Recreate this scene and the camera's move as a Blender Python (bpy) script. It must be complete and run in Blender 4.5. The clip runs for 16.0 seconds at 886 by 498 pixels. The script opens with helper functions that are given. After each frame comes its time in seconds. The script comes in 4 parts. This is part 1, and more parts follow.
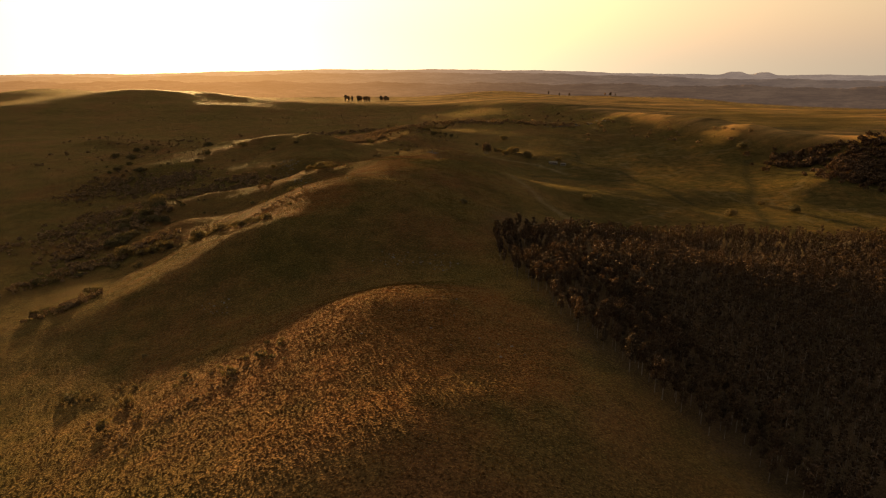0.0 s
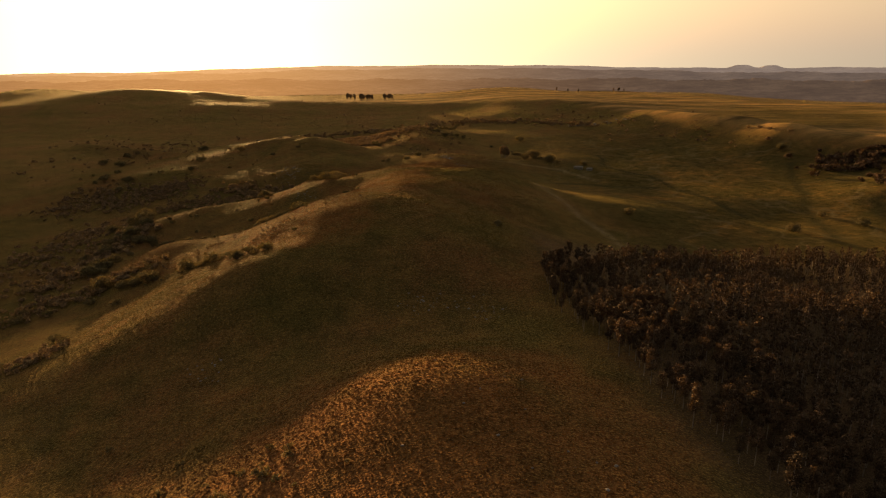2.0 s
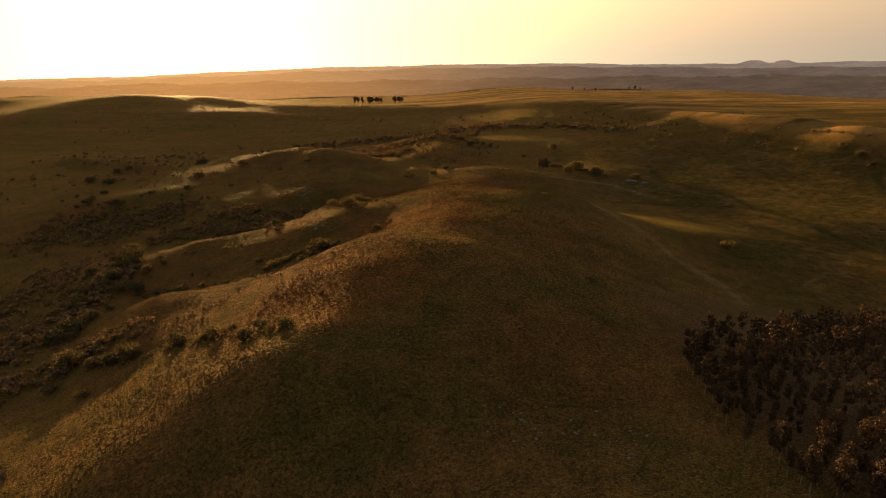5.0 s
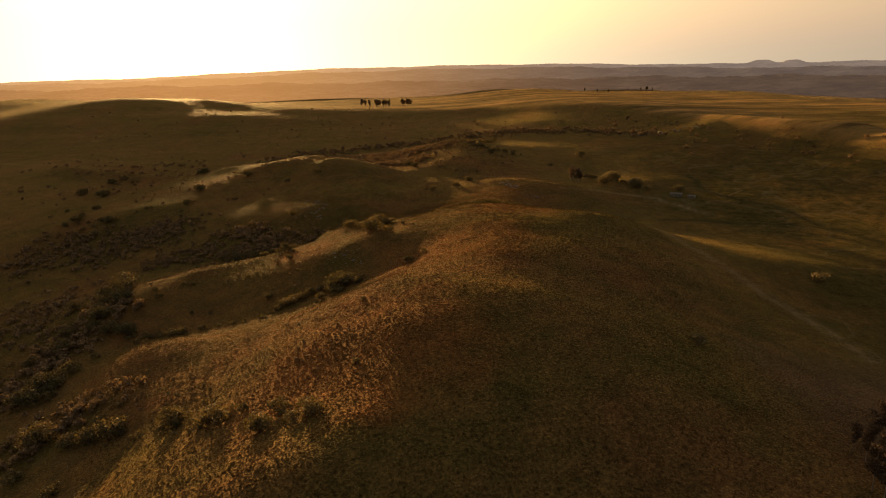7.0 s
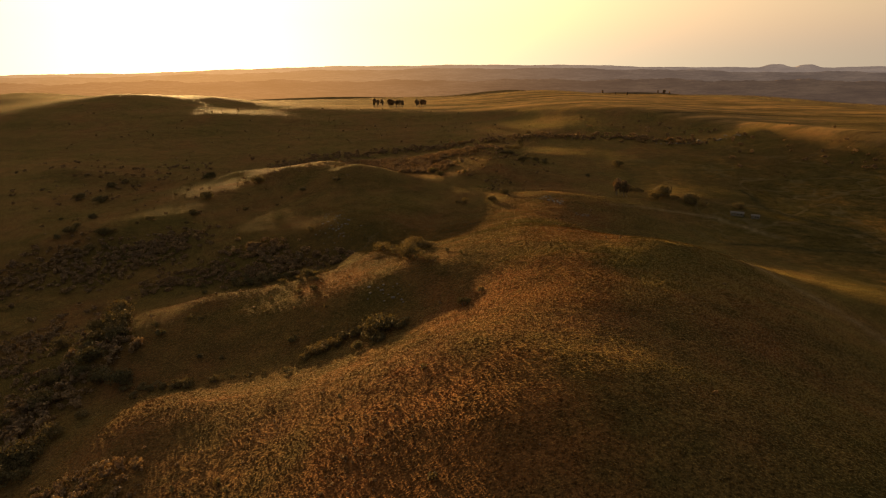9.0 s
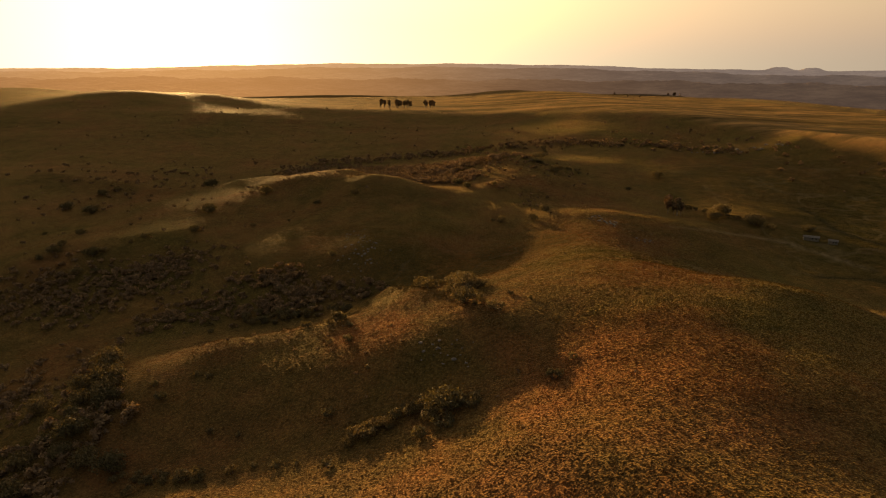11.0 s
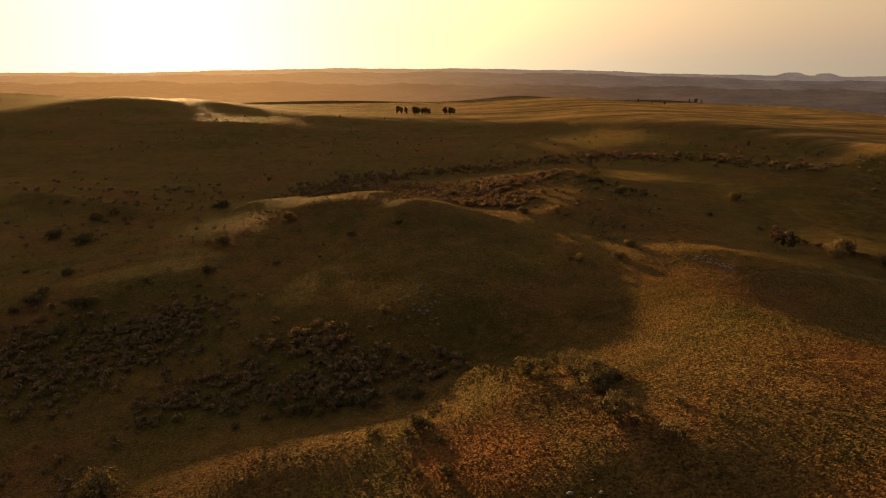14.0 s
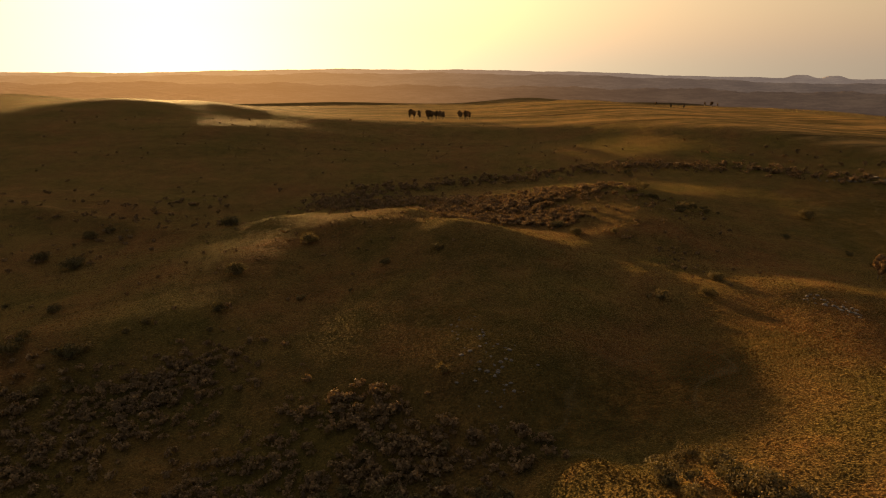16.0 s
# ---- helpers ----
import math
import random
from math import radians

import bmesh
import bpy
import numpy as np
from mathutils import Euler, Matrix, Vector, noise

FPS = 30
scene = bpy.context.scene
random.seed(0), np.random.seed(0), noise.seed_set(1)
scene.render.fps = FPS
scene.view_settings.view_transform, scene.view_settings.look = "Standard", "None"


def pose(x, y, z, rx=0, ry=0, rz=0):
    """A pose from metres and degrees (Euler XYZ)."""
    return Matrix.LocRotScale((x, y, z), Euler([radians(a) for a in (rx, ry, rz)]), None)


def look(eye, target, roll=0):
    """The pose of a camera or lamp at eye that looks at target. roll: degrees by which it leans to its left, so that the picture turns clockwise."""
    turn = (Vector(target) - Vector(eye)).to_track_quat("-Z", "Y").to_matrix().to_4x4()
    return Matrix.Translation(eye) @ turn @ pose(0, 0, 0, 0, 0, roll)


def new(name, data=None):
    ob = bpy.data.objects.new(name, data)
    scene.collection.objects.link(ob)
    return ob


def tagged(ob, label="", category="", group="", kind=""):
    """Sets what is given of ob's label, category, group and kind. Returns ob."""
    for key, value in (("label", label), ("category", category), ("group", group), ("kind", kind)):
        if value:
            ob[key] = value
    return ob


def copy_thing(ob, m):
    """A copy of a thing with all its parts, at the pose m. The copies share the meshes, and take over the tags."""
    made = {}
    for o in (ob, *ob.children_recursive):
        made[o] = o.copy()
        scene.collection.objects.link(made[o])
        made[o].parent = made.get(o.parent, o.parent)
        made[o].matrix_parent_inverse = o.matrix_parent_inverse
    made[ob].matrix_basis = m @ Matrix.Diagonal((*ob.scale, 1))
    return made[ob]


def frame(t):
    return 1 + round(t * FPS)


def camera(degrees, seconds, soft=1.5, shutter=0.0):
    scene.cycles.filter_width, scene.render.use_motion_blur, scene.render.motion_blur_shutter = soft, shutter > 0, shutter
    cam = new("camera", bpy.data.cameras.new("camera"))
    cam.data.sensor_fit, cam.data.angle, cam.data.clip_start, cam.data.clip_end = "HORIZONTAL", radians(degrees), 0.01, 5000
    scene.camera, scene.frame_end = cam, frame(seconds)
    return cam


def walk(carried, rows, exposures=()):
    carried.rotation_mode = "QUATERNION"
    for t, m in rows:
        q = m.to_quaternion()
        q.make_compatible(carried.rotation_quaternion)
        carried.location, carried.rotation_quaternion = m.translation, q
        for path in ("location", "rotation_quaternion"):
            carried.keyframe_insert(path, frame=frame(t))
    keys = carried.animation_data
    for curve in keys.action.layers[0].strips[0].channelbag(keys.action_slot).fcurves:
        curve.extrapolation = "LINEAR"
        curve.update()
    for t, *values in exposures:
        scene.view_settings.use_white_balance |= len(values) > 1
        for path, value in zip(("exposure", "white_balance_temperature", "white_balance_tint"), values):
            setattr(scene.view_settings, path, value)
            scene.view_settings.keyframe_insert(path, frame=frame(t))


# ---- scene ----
cam = camera(70.2, 16.0, soft=1.1)
PATH = [
    (0, (1.512, -2.141, 138.557), (1.509, -0.213, 138.024), -0.1),
    (0.5, (-3.325, 15.299, 139.202), (-3.327, 17.225, 138.666), -0.2),
    (1, (-7.597, 32.723, 139.99), (-7.601, 34.649, 139.449), -0.3),
    (1.5, (-12.121, 49.842, 140.721), (-12.126, 51.767, 140.178), -0.5),
    (2, (-16.844, 66.496, 141.405), (-16.848, 68.42, 140.859), -0.6),
    (2.5, (-21.823, 83.301, 141.972), (-21.827, 85.225, 141.425), -0.7),
    (3, (-27.324, 100.211, 142.532), (-27.327, 102.135, 141.985), -0.6),
    (3.5, (-32.586, 117.316, 142.79), (-32.592, 119.24, 142.243), -0.8),
    (4, (-37.853, 134.159, 143.029), (-37.864, 136.083, 142.482), -1.0),
    (4.2, (-40.11, 140.812, 143.128), (-40.121, 142.736, 142.582), -1.1),
    (6.3, (-64.462, 206.397, 146.626), (-64.472, 208.319, 146.075), -1.5),
    (6.5, (-66.584, 212.768, 146.635), (-66.595, 214.691, 146.087), -1.5),
    (7, (-72.103, 228.703, 146.597), (-72.116, 230.627, 146.051), -1.6),
    (7.5, (-77.884, 244.052, 146.923), (-77.901, 245.976, 146.377), -1.6),
    (8, (-84.697, 259.062, 147.571), (-84.715, 260.986, 147.025), -1.3),
    (8.5, (-91.931, 274.4, 148.105), (-91.949, 276.324, 147.559), -1.0),
    (9, (-99.435, 290.549, 148.149), (-99.452, 292.472, 147.601), -0.7),
    (9.2, (-102.601, 296.933, 148.202), (-102.614, 298.857, 147.654), -0.5),
    (11.3, (-135.721, 364.977, 150.766), (-135.716, 366.899, 150.213), 0.1),
    (11.5, (-138.687, 371.129, 150.871), (-138.679, 373.052, 150.321), 0.1),
    (12, (-145.565, 386.585, 151.042), (-145.556, 388.508, 150.494), 0.0),
    (12.5, (-152.68, 401.615, 151.182), (-152.671, 403.539, 150.636), 0.0),
    (13, (-159.907, 417.093, 151.222), (-159.9, 419.018, 150.679), 0.0),
    (13.5, (-167.402, 432.495, 151.163), (-167.394, 434.421, 150.623), 0.1),
    (14, (-174.869, 448.113, 151.064), (-174.862, 450.039, 150.525), 0.1),
    (14.5, (-182.612, 463.766, 151.042), (-182.603, 465.693, 150.505), 0.1),
    (15, (-190.412, 479.86, 151.4), (-190.403, 481.787, 150.863), 0.2),
    (15.5, (-198.178, 496.574, 151.446), (-198.166, 498.501, 150.91), 0.25),
    (16, (-206.123, 514.072, 151.592), (-206.11, 515.999, 151.056), 0.3),
]
walk(cam, [(t, look(eye, target, roll)) for t, eye, target, roll in PATH], exposures=[(0, 2.56, 7500, 22), (8, 2.46, 7500, 22), (12, 2.35, 7500, 22), (16, 2.22, 7500, 22)])

# ---- world, sun ----
SUN_AZ, SUN_EL = radians(22.0), radians(3.45)  # left of the +y axis; above the horizon
SUN_DIR = Vector((-math.sin(SUN_AZ) * math.cos(SUN_EL), math.cos(SUN_AZ) * math.cos(SUN_EL), math.sin(SUN_EL)))
world = bpy.data.worlds.new("evening_sky")
scene.world = world
world.use_nodes = True
wt = world.node_tree
wt.nodes.clear()


def wnode(kind, **inputs):
    n = wt.nodes.new(kind)
    for k, v in inputs.items():
        n.inputs[int(k[1:])].default_value = v
    return n


sky = wt.nodes.new("ShaderNodeTexSky")
sky.sky_type, sky.sun_disc = "NISHITA", False
sky.sun_elevation, sky.sun_rotation = SUN_EL, -SUN_AZ
sky.air_density, sky.dust_density, sky.ozone_density = 1.6, 4.0, 1.0
tc = wt.nodes.new("ShaderNodeTexCoord")
dot = wnode("ShaderNodeVectorMath")
dot.operation = "DOT_PRODUCT"
dot.inputs[1].default_value = (SUN_DIR.x, SUN_DIR.y, SUN_DIR.z - 0.02)
wt.links.new(tc.outputs["Generated"], dot.inputs[0])
bg_sky = wnode("ShaderNodeBackground", _1=0.028)
wt.links.new(sky.outputs[0], bg_sky.inputs[0])
total = bg_sky.outputs[0]
for power, colour, strength in ((0.0, (0.75, 0.80, 0.78, 1), 0.027), (0.7, (1.0, 0.87, 0.60, 1), 0.096), (7, (1.0, 0.92, 0.50, 1), 0.205), (60, (1.0, 0.93, 0.30, 1), 0.232)):
    clampd = wnode("ShaderNodeMath", _1=0.0)
    clampd.operation = "MAXIMUM"
    wt.links.new(dot.outputs["Value"], clampd.inputs[0])
    pw = wnode("ShaderNodeMath", _1=power)
    pw.operation = "POWER"
    wt.links.new(clampd.outputs[0], pw.inputs[0])
    mul = wnode("ShaderNodeMath", _1=strength)
    mul.operation = "MULTIPLY"
    wt.links.new(pw.outputs[0], mul.inputs[0])
    glow = wnode("ShaderNodeBackground", _0=colour)
    wt.links.new(mul.outputs[0], glow.inputs[1])
    add = wt.nodes.new("ShaderNodeAddShader")
    wt.links.new(total, add.inputs[0])
    wt.links.new(glow.outputs[0], add.inputs[1])
    total = add.outputs[0]
wout = wt.nodes.new("ShaderNodeOutputWorld")
wt.links.new(total, wout.inputs[0])

lamp = bpy.data.lights.new("sun", "SUN")
lamp.energy, lamp.angle, lamp.color = 2.9, radians(2.0), (1.0, 0.65, 0.25)
sun = new("sun", lamp)
sun.matrix_world = look(SUN_DIR * 1000, (0, 0, 0))

# ---- materials ----
def material(name, rough=0.9, spec=0.2):
    m = bpy.data.materials.new(name)
    m.use_nodes = True
    bsdf = m.node_tree.nodes["Principled BSDF"]
    bsdf.inputs["Roughness"].default_value = rough
    bsdf.inputs["Specular IOR Level"].default_value = spec
    return m, m.node_tree, bsdf


def node(nt, kind, operation=""):
    n = nt.nodes.new(kind)
    if operation:
        n.operation = operation
    return n


def noise_at(nt, vec, scale, detail=3.0, rough=0.55):
    n = nt.nodes.new("ShaderNodeTexNoise")
    n.inputs["Scale"].default_value = scale
    n.inputs["Detail"].default_value = detail
    n.inputs["Roughness"].default_value = rough
    nt.links.new(vec, n.inputs["Vector"])
    return n.outputs["Fac"]


def ramp(nt, fac, *stops):
    r = nt.nodes.new("ShaderNodeValToRGB")
    while len(r.color_ramp.elements) < len(stops):
        r.color_ramp.elements.new(0.5)
    for e, (at, c) in zip(r.color_ramp.elements, stops):
        e.position, e.color = at, (*c, 1)
    nt.links.new(fac, r.inputs[0])
    return r.outputs[0]


def mixed(nt, fac, a, b, blend="MIX"):
    m = nt.nodes.new("ShaderNodeMix")
    m.data_type, m.blend_type = "RGBA", blend
    if isinstance(fac, float):
        m.inputs[0].default_value = fac
    else:
        nt.links.new(fac, m.inputs[0])
    for sock, v in ((m.inputs[6], a), (m.inputs[7], b)):
        if isinstance(v, tuple):
            sock.default_value = (*v, 1)
        else:
            nt.links.new(v, sock)
    return m.outputs[2]


def math_node(nt, op, a, b):
    m = nt.nodes.new("ShaderNodeMath")
    m.operation = op
    for sock, v in ((m.inputs[0], a), (m.inputs[1], b)):
        if isinstance(v, (int, float)):
            sock.default_value = v
        else:
            nt.links.new(v, sock)
    return m.outputs[0]


def rough_lie(nt, pos, amount=5.0):
    """The normal of ground broken up by tufts about half a metre across, each leaning its own way."""
    geo = node(nt, "ShaderNodeNewGeometry")
    wob = node(nt, "ShaderNodeTexNoise")
    wob.inputs["Scale"].default_value, wob.inputs["Detail"].default_value = 1.9, 2.0
    nt.links.new(pos, wob.inputs["Vector"])
    off = node(nt, "ShaderNodeVectorMath", operation="SUBTRACT")
    off.inputs[1].default_value = (0.5, 0.5, 0.5)
    nt.links.new(wob.outputs["Color"], off.inputs[0])
    big = node(nt, "ShaderNodeVectorMath", operation="MULTIPLY")
    big.inputs[1].default_value = (amount, amount, 0.0)
    nt.links.new(off.outputs[0], big.inputs[0])
    add = node(nt, "ShaderNodeVectorMath", operation="ADD")
    nt.links.new(geo.outputs["Normal"], add.inputs[0])
    nt.links.new(big.outputs[0], add.inputs[1])
    unit = node(nt, "ShaderNodeVectorMath", operation="NORMALIZE")
    nt.links.new(add.outputs[0], unit.inputs[0])
    return unit.outputs[0]


def bump(nt, bsdf, height, strength, distance, base=None):
    b = nt.nodes.new("ShaderNodeBump")
    b.inputs["Strength"].default_value, b.inputs["Distance"].default_value = strength, distance
    nt.links.new(height, b.inputs["Height"])
    if base is not None:
        nt.links.new(base, b.inputs["Normal"])
    nt.links.new(b.outputs[0], bsdf.inputs["Normal"])


def attribute(nt, name):
    a = nt.nodes.new("ShaderNodeAttribute")
    a.attribute_name = name
    return a.outputs["Fac"]


RUSTY = ((-12, 205, 85), (-98, 432, 62), (-62, 545, 60), (-30, 640, 45), (-165, 622, 34))


def rust_patches(nt, pos):
    """Where the grass has dried to rust: the near dome, the west flanks and the nose, ragged at their rims."""
    total = None
    for x, y, reach in RUSTY:
        flat = node(nt, "ShaderNodeVectorMath", operation="MULTIPLY")
        flat.inputs[1].default_value = (1.0, 1.0, 0.0)
        nt.links.new(pos, flat.inputs[0])
        far = node(nt, "ShaderNodeVectorMath", operation="DISTANCE")
        far.inputs[1].default_value = (x, y, 0.0)
        nt.links.new(flat.outputs[0], far.inputs[0])
        near = math_node(nt, "MAXIMUM", math_node(nt, "SUBTRACT", 1.0, math_node(nt, "DIVIDE", far.outputs["Value"], reach)), 0.0)
        total = near if total is None else math_node(nt, "MAXIMUM", total, near)
    ragged = math_node(nt, "ADD", total, math_node(nt, "MULTIPLY", math_node(nt, "SUBTRACT", noise_at(nt, pos, 0.035, 5, 0.65), 0.5), 1.5))
    return ramp(nt, ragged, (0.10, (0, 0, 0)), (0.55, (0.8, 0.8, 0.8)))


def grass_colour(nt, pos):
    """Dry veld: rusty, straw and olive patches at three sizes."""
    big = ramp(nt, noise_at(nt, pos, 0.013, 4, 0.6), (0.36, (0.068, 0.051, 0.0190)), (0.5, (0.084, 0.054, 0.0225)), (0.66, (0.100, 0.051, 0.0245)))
    big = mixed(nt, rust_patches(nt, pos), big, (0.112, 0.050, 0.0215))
    mid = ramp(nt, noise_at(nt, pos, 0.06, 7, 0.72), (0.34, (0.66, 0.73, 0.70)), (0.66, (1.28, 1.18, 1.08)))
    fine = ramp(nt, noise_at(nt, pos, 0.85, 3, 0.7), (0.34, (0.60, 0.61, 0.63)), (0.66, (1.38, 1.34, 1.22)))
    return mixed(nt, 1.0, mixed(nt, 1.0, big, mid, "MULTIPLY"), fine, "MULTIPLY")


def hummocks(nt, pos):
    """Height of grass hummocks about 0.6 m apart, over a longer unevenness."""
    warp = node(nt, "ShaderNodeVectorMath", operation="ADD")
    wob = node(nt, "ShaderNodeTexNoise")
    wob.inputs["Scale"].default_value = 0.9
    nt.links.new(pos, wob.inputs["Vector"])
    nt.links.new(pos, warp.inputs[0])
    nt.links.new(wob.outputs["Color"], warp.inputs[1])
    cell = node(nt, "ShaderNodeTexVoronoi")
    cell.inputs["Scale"].default_value = 1.3
    nt.links.new(warp.outputs[0], cell.inputs["Vector"])
    h = math_node(nt, "MULTIPLY", cell.outputs["Distance"], -1.0)
    h = math_node(nt, "ADD", h, math_node(nt, "MULTIPLY", noise_at(nt, pos, 3.2, 2, 0.6), 0.35))
    return math_node(nt, "ADD", h, math_node(nt, "MULTIPLY", noise_at(nt, pos, 0.22, 2), 1.3))


def dry_sheen(bsdf, weight):
    """The soft forward gloss of dry grass stems against the light."""
    bsdf.inputs["Sheen Weight"].default_value = weight
    bsdf.inputs["Sheen Roughness"].default_value = 0.25
    bsdf.inputs["Sheen Tint"].default_value = (1.0, 0.74, 0.22, 1)


def ground_material():
    m, nt, bsdf = material("veld_ground", 0.85, 0.0022)
    pos = node(nt, "ShaderNodeNewGeometry").outputs["Position"]
    col = grass_colour(nt, pos)
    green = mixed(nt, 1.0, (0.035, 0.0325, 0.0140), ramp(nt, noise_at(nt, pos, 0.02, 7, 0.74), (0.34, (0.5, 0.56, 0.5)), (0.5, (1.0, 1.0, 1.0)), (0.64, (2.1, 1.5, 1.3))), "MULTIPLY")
    green = mixed(nt, 1.0, green, ramp(nt, noise_at(nt, pos, 0.13, 5, 0.7), (0.36, (0.5, 0.55, 0.5)), (0.64, (1.7, 1.45, 1.25))), "MULTIPLY")
    green = mixed(nt, 1.0, green, ramp(nt, noise_at(nt, pos, 0.45, 5, 0.7), (0.34, (0.65, 0.68, 0.65)), (0.66, (1.4, 1.3, 1.2))), "MULTIPLY")
    trail = node(nt, "ShaderNodeTexNoise")
    trail.inputs["Scale"].default_value, trail.inputs["Detail"].default_value = 0.011, 3.0
    nt.links.new(pos, trail.inputs["Vector"])
    line = math_node(nt, "ABSOLUTE", math_node(nt, "SUBTRACT", trail.outputs["Fac"], 0.5), 0.0)
    green = mixed(nt, ramp(nt, line, (0.0, (0.75, 0.75, 0.75)), (0.012, (0, 0, 0))), green, (0.085, 0.066, 0.036))
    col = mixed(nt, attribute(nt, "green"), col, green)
    streak = node(nt, "ShaderNodeMapping")
    streak.inputs["Scale"].default_value = (0.35, 1.6, 1.0)
    streak.inputs["Rotation"].default_value = (0, 0, -0.3)
    nt.links.new(pos, streak.inputs[0])
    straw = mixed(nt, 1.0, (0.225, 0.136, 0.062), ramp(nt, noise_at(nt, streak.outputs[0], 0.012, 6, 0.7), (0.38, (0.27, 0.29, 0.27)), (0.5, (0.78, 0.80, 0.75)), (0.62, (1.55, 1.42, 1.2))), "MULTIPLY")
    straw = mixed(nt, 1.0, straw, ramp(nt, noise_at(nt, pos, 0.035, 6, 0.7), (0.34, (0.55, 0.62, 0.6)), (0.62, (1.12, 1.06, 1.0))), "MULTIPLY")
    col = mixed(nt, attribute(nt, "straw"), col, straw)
    soil = mixed(nt, 1.0, (0.050, 0.034, 0.026), ramp(nt, noise_at(nt, pos, 0.03, 4), (0.3, (0.7, 0.7, 0.7)), (0.7, (1.3, 1.25, 1.2))), "MULTIPLY")
    col = mixed(nt, attribute(nt, "soil"), col, soil)
    creek = mixed(nt, 1.0, (0.016, 0.017, 0.010), ramp(nt, noise_at(nt, pos, 0.2, 4), (0.3, (0.6, 0.6, 0.6)), (0.7, (1.4, 1.4, 1.3))), "MULTIPLY")
    col = mixed(nt, attribute(nt, "creek"), col, creek)
    worn = math_node(nt, "MULTIPLY", attribute(nt, "track"), ramp(nt, noise_at(nt, pos, 0.12, 4, 0.7), (0.35, (0.2, 0.2, 0.2)), (0.6, (1, 1, 1))))
    col = mixed(nt, worn, col, (0.27, 0.20, 0.14))
    nt.links.new(col, bsdf.inputs["Base Color"])
    dry_sheen(bsdf, 0.11)
    nt.links.new(math_node(nt, "SUBTRACT", 0.11, math_node(nt, "MULTIPLY", math_node(nt, "MAXIMUM", attribute(nt, "green"), attribute(nt, "straw")), 0.09)), bsdf.inputs["Sheen Weight"])
    bump(nt, bsdf, hummocks(nt, pos), 1.0, 0.28, rough_lie(nt, pos, 3.4))
    return m


def leafy(name, dark, light, tint_scale=0.5, translucent=0.35):
    m, nt, bsdf = material(name, 0.85, 0.08)
    geo = node(nt, "ShaderNodeNewGeometry")
    info = node(nt, "ShaderNodeObjectInfo")
    rnd = ramp(nt, geo.outputs["Random Per Island"], (0.0, dark), (1.0, light))
    pos = noise_at(nt, geo.outputs["Position"], tint_scale, 2)
    col = mixed(nt, 1.0, rnd, ramp(nt, pos, (0.3, (0.7, 0.7, 0.75)), (0.7, (1.3, 1.25, 1.1))), "MULTIPLY")
    col = mixed(nt, 1.0, col, ramp(nt, info.outputs["Random"], (0.0, (0.75, 0.8, 0.8)), (1.0, (1.3, 1.2, 1.1))), "MULTIPLY")
    nt.links.new(col, bsdf.inputs["Base Color"])
    tr = node(nt, "ShaderNodeBsdfTranslucent")
    nt.links.new(mixed(nt, 1.0, col, (1.7, 1.5, 0.8), "MULTIPLY"), tr.inputs[0])
    mx = node(nt, "ShaderNodeMixShader")
    mx.inputs[0].default_value = translucent
    nt.links.new(bsdf.outputs[0], mx.inputs[1])
    nt.links.new(tr.outputs[0], mx.inputs[2])
    nt.links.new(mx.outputs[0], nt.nodes["Material Output"].inputs[0])
    return m


def tuft_material():
    m, nt, bsdf = material("tussock_grass", 0.85, 0.0018)
    geo = node(nt, "ShaderNodeNewGeometry")
    col = grass_colour(nt, geo.outputs["Position"])
    col = mixed(nt, 1.0, col, ramp(nt, geo.outputs["Random Per Island"], (0.0, (0.78, 0.78, 0.74)), (1.0, (1.20, 1.14, 1.0))), "MULTIPLY")
    nt.links.new(col, bsdf.inputs["Base Color"])
    tr = node(nt, "ShaderNodeBsdfTranslucent")
    nt.links.new(mixed(nt, 1.0, col, (1.30, 1.12, 0.55), "MULTIPLY"), tr.inputs[0])
    mx = node(nt, "ShaderNodeMixShader")
    mx.inputs[0].default_value = 0.42
    nt.links.new(bsdf.outputs[0], mx.inputs[1])
    nt.links.new(tr.outputs[0], mx.inputs[2])
    nt.links.new(mx.outputs[0], nt.nodes["Material Output"].inputs[0])
    return m


def plain_noise(name, a, b, scale, rough=0.85, bump_d=0.05):
    m, nt, bsdf = material(name, rough, 0.3)
    geo = node(nt, "ShaderNodeNewGeometry")
    n = noise_at(nt, geo.outputs["Position"], scale, 5, 0.65)
    nt.links.new(ramp(nt, n, (0.3, a), (0.7, b)), bsdf.inputs["Base Color"])
    bump(nt, bsdf, noise_at(nt, geo.outputs["Position"], scale * 3, 4, 0.7), 0.6, bump_d)
    return m


